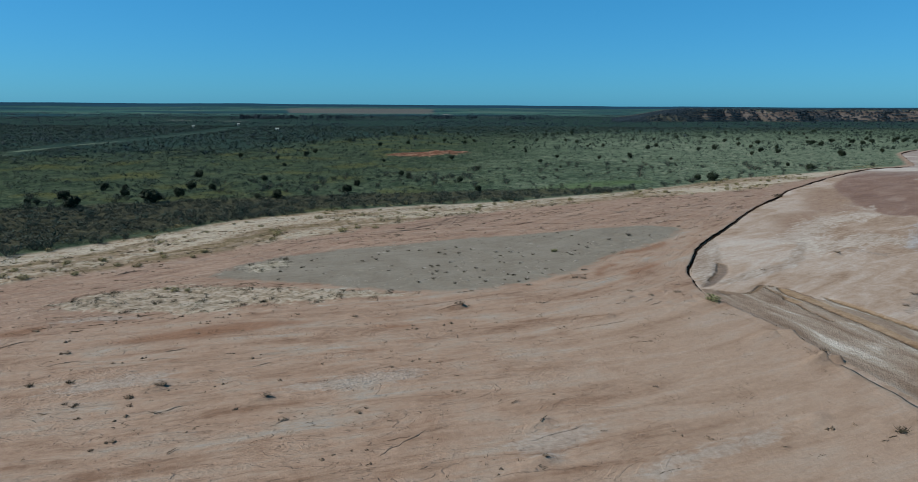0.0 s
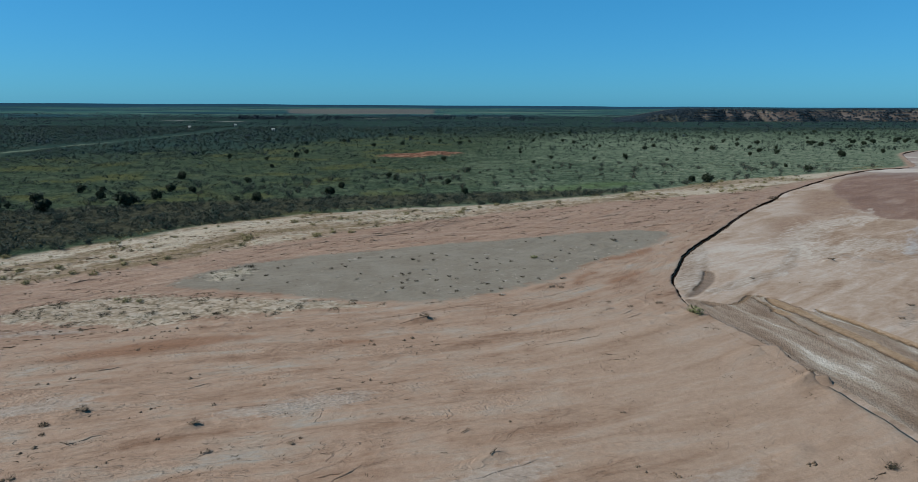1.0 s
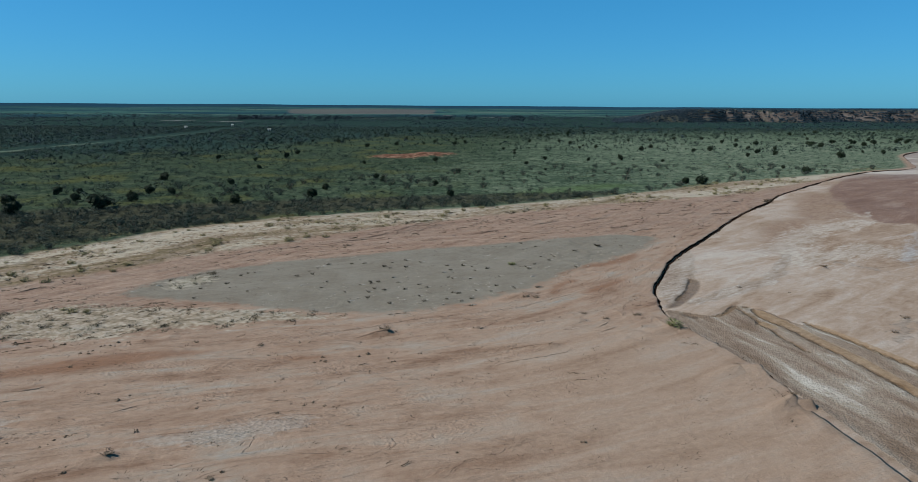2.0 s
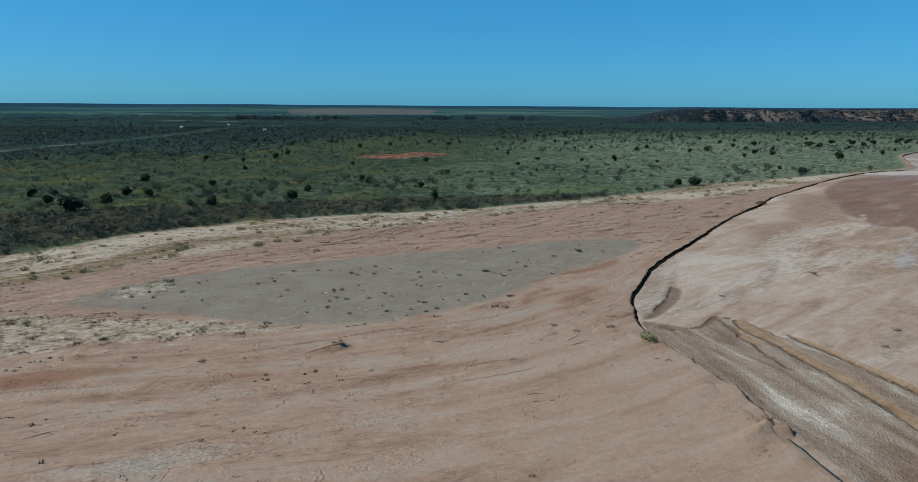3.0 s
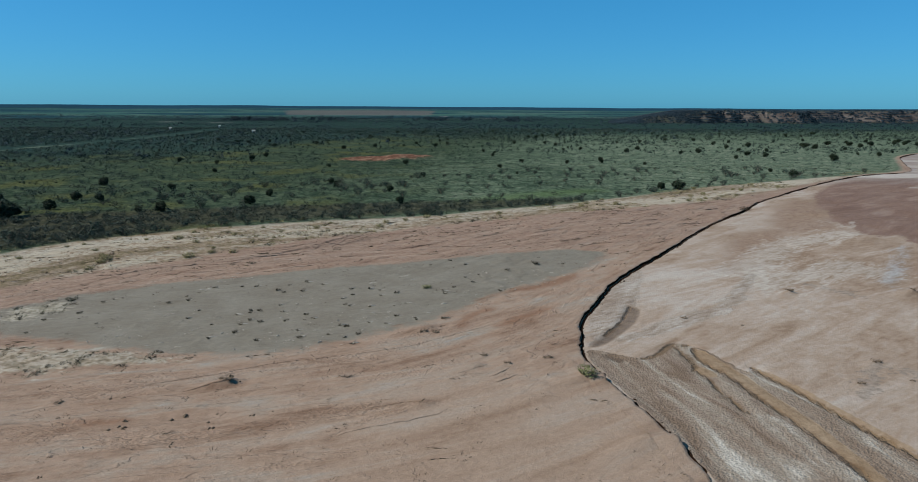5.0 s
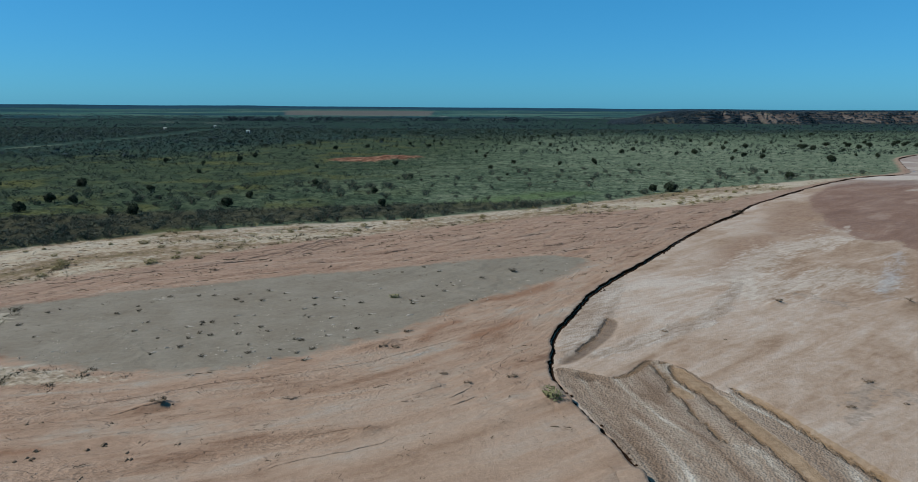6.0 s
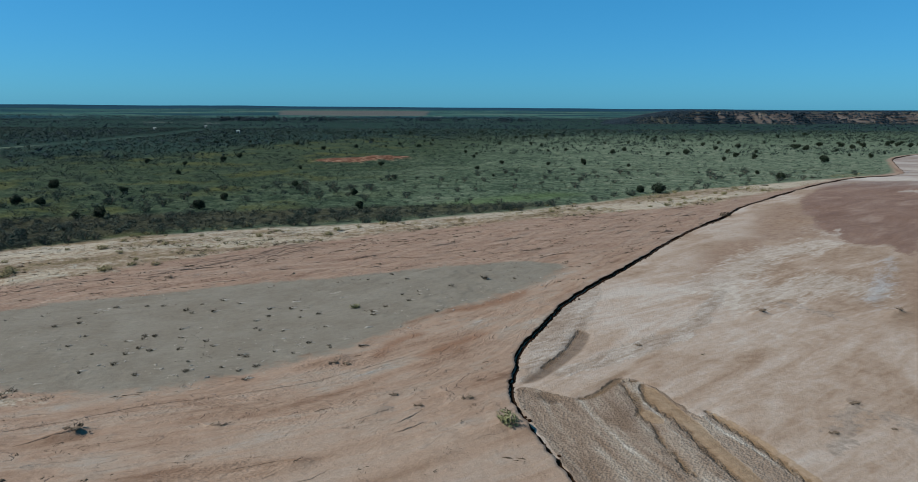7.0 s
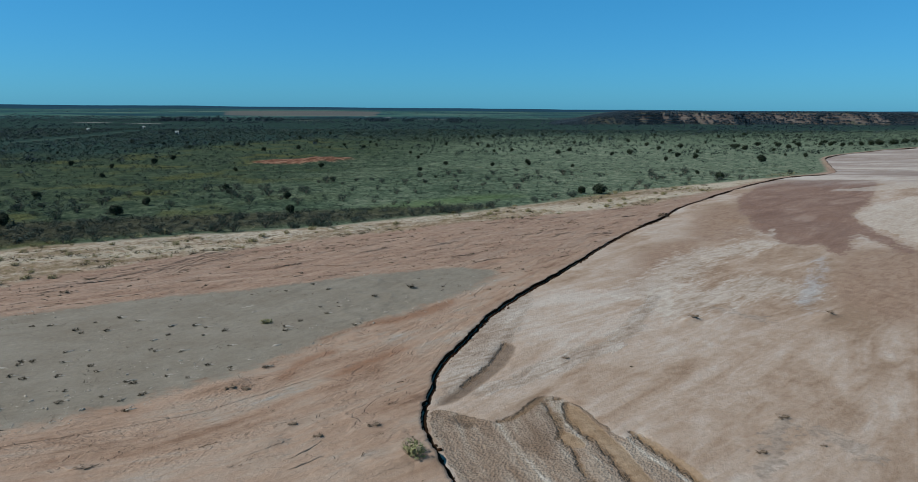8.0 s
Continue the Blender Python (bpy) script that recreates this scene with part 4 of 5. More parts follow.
# ---- mesa with clay bluffs on the far side of the pasture ----
def mesa():
    mx, my = np.arange(170, 1900, 6.0), np.concatenate([np.arange(-60, 130, 5.0), np.arange(130, 700, 40.0)])
    A, B = np.meshgrid(mx, my)
    A, B = A.ravel(), B.ravel()
    toe = 850 + 55 * (fbm(A * 0.006, A * 0 + 2, 3, 71) - 0.44) + 0.12 * (A - 250)
    gully = 150 * np.abs(fbm(A * 0.016, B * 0.003, 4, 72) - 0.45) + 26 * fbm(A * 0.05, B * 0.03, 3, 75)
    climb = ease(-6, 40, B - gully)
    tops = 16.2 + 3.0 * (fbm(A * 0.008, B * 0.008, 3, 73) - 0.45)
    west = ease(175, 330, A - 0.25 * B)
    z = -1.5 + (tops + 1.5) * climb * west * (1 - 0.9 * ease(420, 690, B))
    z += climb * west * 1.2 * (fbm(A * 0.05, B * 0.05, 3, 74) - 0.45)
    me = quads_mesh("mesa", np.stack([A, B + toe, z], 1), grid_faces(len(my), len(mx)))
    carry(me, {"scrubby": 0.9 * (1 - ease(0.12, 0.3, climb)) + 0.75 * ease(0.86, 0.99, climb) + 0.8 * ease(390, 290, A)})
    me.polygons.foreach_set("use_smooth", np.ones(len(me.polygons), bool))
    ob = part("mesa", me, BLUFF)
    tagged(ob, "low mesa with eroded red clay bluffs dotted with dark scrub", "hill", kind="structure")
    return np.stack([A, B + toe, z], 1), climb * west


MESA_TOP, MESA_CLIMB = mesa()


# ---- shallow pool at the tip of the bank ----
def pool():
    bm = bmesh.new()
    ring = [bm.verts.new((163.5 + 3.4 * math.cos(a) * (1 + 0.2 * math.sin(3 * a)), 234 + 5 * math.sin(a), 0)) for a in (2 * math.pi * k / 28 for k in range(28))]
    bm.faces.new(ring)
    ob = part("pool", bm, WATER)
    ob.location.z = float(ground_at(163.5, 234)[0]) + 0.04
    tagged(ob, "small shallow pool of still water at the foot of the bank", "water", kind="structure")


pool()


# ---- plants ----
def juniper(seed):
    rng = np.random.default_rng(seed)
    top = new("juniper")
    bm = bmesh.new()
    for k in range(5):
        a = k * 1.26 + rng.random()
        tube(bm, [(0, 0, -0.1), (0.12 * math.cos(a), 0.12 * math.sin(a), 0.3), (0.4 * math.cos(a), 0.4 * math.sin(a), 0.75), (0.6 * math.cos(a), 0.6 * math.sin(a), 1.05)], [0.09, 0.07, 0.045, 0.015])
    part("trunk", bm, BARK, top)
    lobes = [((0, 0, 0.75), (0.72, 0.72, 0.68))]
    for k in range(7):
        a, r = k * 0.9 + rng.random(), 0.35 + 0.3 * rng.random()
        lobes.append(((r * math.cos(a), r * math.sin(a), 0.35 + 0.75 * rng.random()), (0.36 + 0.16 * rng.random(),) * 2 + (0.3 + 0.16 * rng.random(),)))
    v, f = tufts(rng, [c for c, _ in lobes], [r for _, r in lobes], 950, 0.12, 0.65, 0.4)
    part("crown", quads_mesh("crown", v, f), JUNIPER, top)
    return tagged(top, "dark green rounded juniper bush standing in pale grass", "juniper", "junipers on the pasture")


JUNIPERS_WEST = [(-76.4, 126.7, 3.5), (-84.1, 136.9, 2.7), (-87.5, 130.2, 1.4), (-85.7, 130.3, 1.2), (-64.3, 134.1, 4.9), (-74.6, 143.5, 2.1), (-80.0, 154.5, 1.5), (-84.4, 153.3, 2.2), (-62.2, 142.9, 2.3),
                 (-72.9, 181.6, 2.6), (-52.2, 173.5, 2.0), (-39.9, 141.1, 2.3), (-44.2, 141.1, 1.4), (-58.0, 215.6, 1.6), (-64.8, 156.1, 2.3), (-59.2, 155.1, 2.0), (-16.5, 185.1, 1.8), (0.2, 170.7, 1.7),
                 (4.5, 150.8, 1.6), (5.8, 203.7, 1.5), (-25.8, 163.2, 1.8), (-26.2, 150.8, 2.5), (-14.0, 179.1, 1.5), (32.9, 211.5, 1.0), (-39.8, 329.8, 2.4)]
JUNIPERS_EAST = [(69.2, 176.8, 3.5), (65.0, 176.7, 1.9), (111.4, 206.2, 2.8), (155.9, 266.2, 3.6), (137.5, 281.7, 2.3), (111.2, 220.3, 1.4), (186.9, 348.6, 4.7), (186.9, 338.4, 3.0), (211.6, 372.6, 3.3),
                 (220.4, 367.4, 3.3), (215.8, 350.5, 2.8), (233.2, 392.9, 2.1), (231.8, 368.1, 3.3), (268.8, 402.3, 3.2), (254.5, 375.6, 3.0), (278.5, 517.3, 3.7), (248.9, 400.8, 2.5), (118.2, 303.0, 3.0),
                 (148.9, 368.2, 2.3), (143.0, 335.6, 2.4), (160.4, 352.1, 2.8), (137.1, 413.6, 2.2), (116.0, 390.8, 2.1), (87.9, 305.3, 2.5), (109.2, 298.5, 1.9)]
JUNIPERS_FAR = [(101.4, 383.2, 1.7), (218.5, 412.6, 2.2), (70.6, 321.6, 1.7), (63.9, 356.5, 1.9), (257, 369, 2.8), (270, 381, 2.6), (276, 381, 3.2), (286, 387, 3.3), (291, 387, 4.6), (305, 394, 5.4), (322, 407, 4.2),
                (328, 407, 3.5), (251.8, 380, 2.6), (273.4, 400.8, 2.4), (317.0, 423.3, 2.2)]


def place_junipers():
    kinds = [juniper(k) for k in (1, 2, 3)]
    used = set()
    rng = np.random.default_rng(8)
    spots = JUNIPERS_WEST + JUNIPERS_EAST + JUNIPERS_FAR
    wild = np.stack([rng.uniform(-150, 330, 120), rng.uniform(225, 560, 120), rng.uniform(1.0, 2.7, 120)], 1)
    roomy = (fields(wild[:, 0], wild[:, 1])["d_field"] > 6) & (np.abs(wild[:, 0]) < 0.75 * wild[:, 1]) & (fields(wild[:, 0], wild[:, 1])["d_bare"] < -8)
    spots = spots + [tuple(q) for q in wild[roomy]]
    level = ground_at([q[0] for q in spots], [q[1] for q in spots])
    for i, (x, y, w) in enumerate(spots):
        k = int(rng.integers(0, 3))
        m = pose(x, y, float(level[i]), 0, 0, rng.random() * 360) @ Matrix.Diagonal((w / 2, w / 2, w / 2 * rng.uniform(0.9, 1.15) * min(1.3, max(0.8, 1.55 - 0.15 * w)), 1))
        if k not in used:
            used.add(k)
            kinds[k].matrix_basis = m
            ob = kinds[k]
            ob["base"] = 1
        else:
            src = kinds[k]
            made = new("juniper")
            for ch in src.children:
                c = ch.copy()
                scene.collection.objects.link(c)
                c.parent = made
            made.matrix_basis = m
            tagged(made, src["label"], src["category"], src["group"])
    for ob in kinds:
        if "base" in ob:
            del ob["base"]


place_junipers()


def wedge(rng, count, y0, y1, x0, x1):
    """Places on the pasture, thrown evenly over a stretch of the plan."""
    p = np.stack([rng.uniform(x0, x1, count), rng.uniform(y0, y1, count)], 1)
    return p, fields(p[:, 0], p[:, 1])


def scrub_template(seed, count, size, twig=10, lift=1.3):
    rng = np.random.default_rng(seed)
    lobes = [((rng.normal() * 0.3, rng.normal() * 0.3, 0.3 + 0.2 * rng.random()), (0.5, 0.5, 0.38)) for _ in range(4)]
    return joined(tufts(rng, [c for c, _ in lobes], [r for _, r in lobes], count, size, 0.5, lift), blades(rng, twig, 0.3, 0.85, 0.016, 0.35))


def crown_template(seed, leaves, size, lobes=3, twigs=0):
    """A loose, uneven bush of small leaf sprays round a few low lobes."""
    rng = np.random.default_rng(seed)
    at = [(rng.normal() * 0.34, rng.normal() * 0.34, 0.22 + 0.22 * rng.random()) for _ in range(lobes)]
    r = [(0.46 * q, 0.46 * q, 0.34 * q) for q in rng.uniform(0.6, 1.2, lobes)]
    spray = tufts(rng, at, r, leaves, size, 0.7, 1.4)
    return joined(spray, blades(rng, twigs, 0.3, 0.9, 0.014, 0.4)) if twigs else spray


def place_scrub():
    rng = np.random.default_rng(21)
    near_t = [crown_template(100 + k, 26, 0.115, 3, 2) for k in range(8)]
    mid_t = [crown_template(120 + k, 10, 0.21, 2) for k in range(8)]
    far_t = [crown_template(140 + k, 13, 0.2, 3) for k in range(8)]
    twig_t = [joined(blades(np.random.default_rng(160 + k), 9, 0.45, 0.8, 0.014, 0.5), tufts(np.random.default_rng(170 + k), [(0, 0, 0.25), (0.4, 0.1, 0.2), (-0.3, 0.3, 0.2)], [(0.55, 0.55, 0.42), (0.4, 0.4, 0.3), (0.4, 0.4, 0.3)], 28, 0.14, 0.45, 1.0)) for k in range(5)]
    # grey brush along the pasture's edge
    p, f = wedge(rng, 36000, 20, 175, -150, 60)
    d = f["d_brush"]
    keep = (f["d_field"] > 0.4) & (rng.random(len(p)) < np.where(d > 0, 0.42, 0.05 * np.exp(np.minimum(d, 0) / 8)))
    p = p[keep]
    ob = sown("brush", p, rng.uniform(0.5, 1.25, len(p)), twig_t, TWIGS, rng, 0.9)
    tagged(ob, "low leafless grey brush along the edge of the sand", "brush", kind="stuff")
    # scrub in the open pasture
    p, f = wedge(rng, 36000, 90, 300, -230, 240)
    west = ease(20, -70, p[:, 0])
    dens = 0.2 + 0.16 * (1 - west) + (0.1 + 0.3 * west) * ease(0.42, 0.6, fbm(p[:, 0] * 0.03, p[:, 1] * 0.03, 3, 81)) + 0.35 * f["d_wood"] + 0.14 * ease(190, 290, p[:, 1])
    keep = (f["d_field"] > 3) & (rng.random(len(p)) < dens) & (f["d_bare"] < -1) & (f["d_track"] > 4) & (f["d_lush"] < -1)
    p = p[keep]
    ob = sown("scrub", p, (rng.uniform(0.25, 1.0, len(p)) ** 2.2 * (0.85 + 0.85 * ease(20, -70, p[:, 0])) + 0.15), near_t, SCRUB, rng)
    tagged(ob, "grey-green low mesquite scrub scattered over pale grass", "scrub", kind="stuff")
    p, f = wedge(rng, 52000, 300, 640, -480, 500)
    dens = 0.24 + 0.4 * ease(0.42, 0.6, fbm(p[:, 0] * 0.02, p[:, 1] * 0.02, 3, 82)) + 0.5 * f["d_wood"]
    keep = (f["d_field"] > 3) & (rng.random(len(p)) < dens) & (f["d_track"] > 8) & (np.abs(p[:, 0]) < 0.85 * p[:, 1])
    p = p[keep]
    ob = sown("far_scrub", p, rng.uniform(0.45, 1.0, len(p)) ** 2 * 1.9, mid_t, SCRUB, rng)
    tagged(ob, "grey-green scrub thickening towards the woods", "scrub", kind="stuff")
    # dark thickets and belts of trees
    p, f = wedge(rng, 36000, 215, 1450, -1150, 1150)
    dens = 0.75 * f["d_wood"] * (0.35 + ease(0.36, 0.55, fbm(p[:, 0] * 0.012, p[:, 1] * 0.012, 3, 83)))
    keep = (f["d_field"] > 6) & (rng.random(len(p)) < dens) & (f["d_track"] > 11) & (f["d_far_bar"] > 20) & (np.abs(p[:, 0]) < 0.9 * p[:, 1])
    p = p[keep]
    ob = sown("woods", p, rng.uniform(1.3, 2.9, len(p)), far_t, HAZY_WOODS, rng)
    tagged(ob, "dark leafless woods and thickets before the skyline", "woods", kind="stuff")
    # taller trees along the far watercourse
    n = 330
    p = np.stack([rng.uniform(-420, 120, n), 1010 + rng.normal(size=n) * 22], 1)
    p = p[fbm(p[:, 0] * 0.02, p[:, 1] * 0.02, 2, 84) > 0.36]
    ob = sown("tree_belt", p, rng.uniform(3.0, 7.0, len(p)), [scrub_template(180 + k, 34, 0.2, 6) for k in range(4)], HAZY_WOODS, rng, 1.1)
    tagged(ob, "belt of taller dark trees along a far watercourse", "trees", kind="stuff")
    # hedges and copses on the far slopes
    n = 3600
    a, d = rng.uniform(-0.75, 0.75, n), rng.uniform(1450, 3900, n)
    p = np.stack([d * np.sin(a), d * np.cos(a)], 1)
    p = p[(rng.random(n) < 0.15 + ease(0.42, 0.55, fbm(p[:, 0] * 0.002, p[:, 1] * 0.005, 3, 89))) & (p[:, 1] < 4500) & (fields(p[:, 0], p[:, 1])["d_plough"] < 0.1)]
    ob = sown("far_copses", p, rng.uniform(3, 7, len(p)), far_t, HAZY_WOODS, rng, 0.5)
    tagged(ob, "dark copses and hedges on the far slopes", "woods", kind="stuff")
    # scrub on the mesa
    bluff_t = [crown_template(150 + k, 9, 0.44, 2) for k in range(4)]
    slope_spots = np.nonzero((MESA_CLIMB > 0.04) & ((MESA_CLIMB < 0.97) | (np.arange(len(MESA_CLIMB)) % 4 == 0)) & (MESA_TOP[:, 1] < 1220))[0]
    w = rng.choice(slope_spots, 34000)
    at = MESA_TOP[w] + np.concatenate([rng.uniform(-3, 3, (len(w), 2)), np.zeros((len(w), 1))], 1)
    climb = MESA_CLIMB[w]
    keep = rng.random(len(w)) < np.where(climb > 0.95, 0.3, 0.9) * (0.35 + 0.65 * ease(0.36, 0.56, fbm(at[:, 0] * 0.03, at[:, 1] * 0.03, 3, 88)))
    at = at[keep & (at[:, 1] < 1150)]
    vs, fs, n = [], [], 0
    for q in at:
        tv, tf = bluff_t[rng.integers(0, 4)]
        s = rng.uniform(0.8, 1.0) ** 2 * 2.9
        vs.append(tv * s + q + np.array([0, 0, -0.3])), fs.append(tf + n)
        n += len(tv)
    # mesa scrub shares the haze-blue leaf colour of the far trees
    ob = part("mesa_scrub", quads_mesh("mesa_scrub", np.concatenate(vs), np.concatenate(fs)), HAZY_WOODS)
    tagged(ob, "dark juniper scrub dotted over the clay bluffs", "scrub", kind="stuff")
    # pale grass in the pasture
    grass_t = [blades(np.random.default_rng(200 + k), 12, 0.42, 0.32, 0.028, 0.9) for k in range(5)]
    p, f = wedge(rng, 26000, 85, 250, -150, 160)
    keep = (f["d_field"] > 1) & (rng.random(len(p)) < 0.26) & (f["d_bare"] < 0) & (np.abs(p[:, 0]) < 0.9 * p[:, 1])
    p = p[keep]
    ob = sown("pasture_grass", p, rng.uniform(0.6, 1.3, len(p)), grass_t, SAGE, rng)
    tagged(ob, "pale yellow-green bunch grass of the pasture", "grass", kind="stuff")
    # dry grass on the strand and on the bar
    p, f = wedge(rng, 70000, 40, 225, -110, 150)
    keep = (f["d_tan"] > -0.5) & (rng.random(len(p)) < 0.8 * ease(0.4, 0.56, fbm(p[:, 0] * 0.12, p[:, 1] * 0.12, 3, 86)))
    p = p[keep]
    ob = sown("strand_grass", p, rng.uniform(0.35, 1.0, len(p)) ** 1.4 * 1.15, grass_t, STRAW, rng)
    tagged(ob, "dry straw-coloured grass tufts on pale sand", "grass", kind="stuff")
    dark = p[rng.random(len(p)) < 0.16] + (0.5, -0.6)
    ob = sown("strand_weeds", dark, rng.uniform(0.3, 0.9, len(dark)) ** 1.4, twig_t, WEED, rng, 0.75)
    tagged(ob, "dark withered tufts among dry grass on the strand", "weeds", kind="stuff")
    p, f = wedge(rng, 4000, 60, 90, -46, -2)
    keep = (f["d_bar"] > -0.5) & (rng.random(len(p)) < 0.42)
    p = p[keep]
    dark = p[rng.random(len(p)) < 0.3] + 0.4
    ob = sown("bar_weeds", dark, rng.uniform(0.25, 0.75, len(dark)), twig_t, WEED, rng, 0.7)
    tagged(ob, "small dark tufts on a pale sand bar", "weeds", kind="stuff")
    ob = sown("bar_grass", p, rng.uniform(0.25, 0.6, len(p)), grass_t, SAGE, rng)
    tagged(ob, "short yellow-green tufts on a pale sand bar", "grass", kind="stuff")


place_scrub()


def mesquite(seed):
    r = np.random.default_rng(seed)
    top = new("mesquite_bush")
    bm = bmesh.new()
    for k in range(6):
        a, q = k * 1.05 + r.random(), 0.35 + 0.2 * r.random()
        tube(bm, [(0, 0, -0.08), (0.3 * q * math.cos(a), 0.3 * q * math.sin(a), 0.3), (q * math.cos(a), q * math.sin(a), 0.7), (1.3 * q * math.cos(a + 0.3), 1.3 * q * math.sin(a + 0.3), 1.0)], [0.04, 0.03, 0.02, 0.008], 4)
    part("stem", bm, BARK, top)
    lobes = [((r.normal() * 0.35, r.normal() * 0.35, 0.5 + 0.3 * r.random()), (0.42, 0.42, 0.34)) for _ in range(6)]
    v, f = joined(tufts(r, [c for c, _ in lobes], [q for _, q in lobes], 210, 0.085, 0.45, 0.7), blades(r, 22, 0.4, 0.9, 0.009, 0.4))
    part("crown", quads_mesh("crown", v, f), SCRUB, top)
    return top


# ---- single plants and debris on the river bed ----
def weed(seed, material=WEED, tall=0.26):
    rng = np.random.default_rng(seed)
    top = new("weed_clump")
    part("stalk", quads_mesh("stalk", *blades(rng, 26, 0.14, tall, 0.006, 0.9)), material, top)
    part("foliage", quads_mesh("foliage", *tufts(rng, [(0, 0, tall * 0.35), (0.16, -0.05, tall * 0.2)], [(0.2, 0.2, tall * 0.35), (0.16, 0.14, tall * 0.25)], 70, 0.04, 0.5)), material, top)
    return top


def spread(make, seeds, spots, label, category, group, rng, lo, hi, lie=None):
    """One thing of each shape, then copies of them, at the spots."""
    made = []
    level = ground_at([q[0] for q in spots], [q[1] for q in spots])
    for i, spot in enumerate(spots):
        x, y = spot[:2]
        s = spot[2] * lo if len(spot) > 2 else rng.uniform(lo, hi)
        m = pose(x, y, float(level[i]), 0, 0, rng.random() * 360 if lie is None else lie + rng.normal() * 20)
        if i < len(seeds):
            ob = make(seeds[i])
            ob.matrix_basis = m
            ob.scale = (s, s, s)
            tagged(ob, label, category, group)
            made.append(ob)
        else:
            src = made[int(rng.integers(0, len(made)))]
            k = s / src.scale[0]
            copy_thing(src, m @ Matrix.Diagonal((k, k, k, 1)))


rng = np.random.default_rng(33)
edge_u = np.linspace(0, len(VEG) - 1, 2400)
edge = np.stack([np.interp(edge_u, np.arange(len(VEG)), VEG[:, k]) for k in (0, 1)], 1)
edge = edge[(edge[:, 0] > -75) & (edge[:, 0] < 150)]
edge = edge[rng.integers(0, len(edge), 95)] + np.stack([-rng.uniform(-0.3, 3.0, 95), rng.uniform(-0.3, 3.0, 95)], 1)
spread(mesquite, (1, 2, 3), [(a, b, c) for (a, b), c in zip(edge, rng.uniform(0.5, 1.5, 95))], "grey-green twiggy bush at the edge of the pasture", "bush", "bushes along the sand", rng, 1, 1)
open_p, open_f = wedge(rng, 900, 95, 230, -110, 130)
open_p = open_p[(open_f["d_field"] > 5) & (open_f["d_field"] < 60) & (np.abs(open_p[:, 0]) < 0.8 * open_p[:, 1])][:170]
spread(mesquite, (4, 5, 6), [(a, b, c) for (a, b), c in zip(open_p, rng.uniform(0.6, 1.0, len(open_p)) ** 2 * 1.7)], "grey-green mesquite bush in pale grass", "bush", "mesquites on the pasture", rng, 1, 1)
SILT_WEEDS = [(-0.4, 91.9), (0.0, 88.4), (-1.2, 83.8), (-2.7, 81.9), (-0.4, 81.7), (0.7, 79.1), (-2.8, 79.2), (2.5, 76.4), (5.5, 75.2), (6.2, 77.7), (6.0, 83.5), (4.8, 85.9), (8.1, 83.2), (8.7, 86.9),
              (10.3, 87.9), (11.7, 84.3), (11.1, 80.3), (13.1, 79.3), (10.4, 77.9), (8.7, 78.5), (3.1, 79.7), (5.7, 87.1), (8.2, 75.4), (-1.7, 78.7), (-2.0, 90.7), (8.1, 73.0), (7.1, 74.5), (18.6, 92.0),
              (15.4, 88.5), (26.6, 99.8), (-0.5, 73.8), (-2.0, 88.0), (15.7, 79.4), (-11.2, 85.2), (-5.9, 77.8), (-4.8, 74.2), (-3.1, 75.8), (-12.9, 84.2), (-5.6, 90.1), (-8.7, 81.8), (-11.9, 86.4), (-10.1, 89.7)]
extra = np.stack([rng.uniform(-28, 33, 400), rng.uniform(70, 108, 400)], 1)
ok = inside(extra[:, 0], extra[:, 1], GREY) > 0.8
ok &= rng.random(400) < np.where(extra[:, 1] < 90, 0.5, 0.22)
SILT_WEEDS = SILT_WEEDS + [tuple(q) for q in extra[ok][:34]]
spread(weed, (1, 2, 3, 4), SILT_WEEDS, "small dark withered weed rooted in grey silt", "weed", "weeds on the grey silt", rng, 0.6, 1.1)


def mud_lump(seed):
    r = random.Random(seed)
    top = new("mud_lump")
    bm = bmesh.new()
    for k in range(5):
        geo = bmesh.ops.create_icosphere(bm, subdivisions=2, radius=0.16 + 0.12 * r.random())
        off = Vector((r.uniform(-0.4, 0.4), r.uniform(-0.14, 0.14), -0.03))
        for v in geo["verts"]:
            v.co *= 0.8 + 0.7 * noise.noise(v.co * 5 + Vector((seed * 3, k, 0)))
            v.co.z *= 0.34
            v.co += off
    part("lump", bm, MUD, top)
    part("root_tangle", quads_mesh("root_tangle", *blades(np.random.default_rng(seed), 60, 0.42, 0.2, 0.008, 1.5)), DRIFT, top, "tangle of dry roots")
    return top


def stick(seed):
    r = random.Random(seed)
    top = new("driftwood")
    bm = bmesh.new()
    pts = [(-0.8, 0, 0.03)]
    for k in range(6):
        pts.append((pts[-1][0] + 0.27, pts[-1][1] + r.uniform(-0.1, 0.1), 0.04 + 0.06 * r.random()))
    tube(bm, pts, [0.05, 0.05, 0.045, 0.04, 0.03, 0.02, 0.008], 6)
    part("limb", bm, DRIFT, top)
    for k in (2, 3, 4):
        bm = bmesh.new()
        x, y, z = pts[k]
        side = r.choice((-1, 1))
        tube(bm, [(x, y, z), (x + 0.15, y + 0.16 * side, z + 0.08), (x + 0.33, y + 0.3 * side, z + 0.03)], [0.025, 0.018, 0.006], 5)
        part("twig", bm, DRIFT, top)
    return top


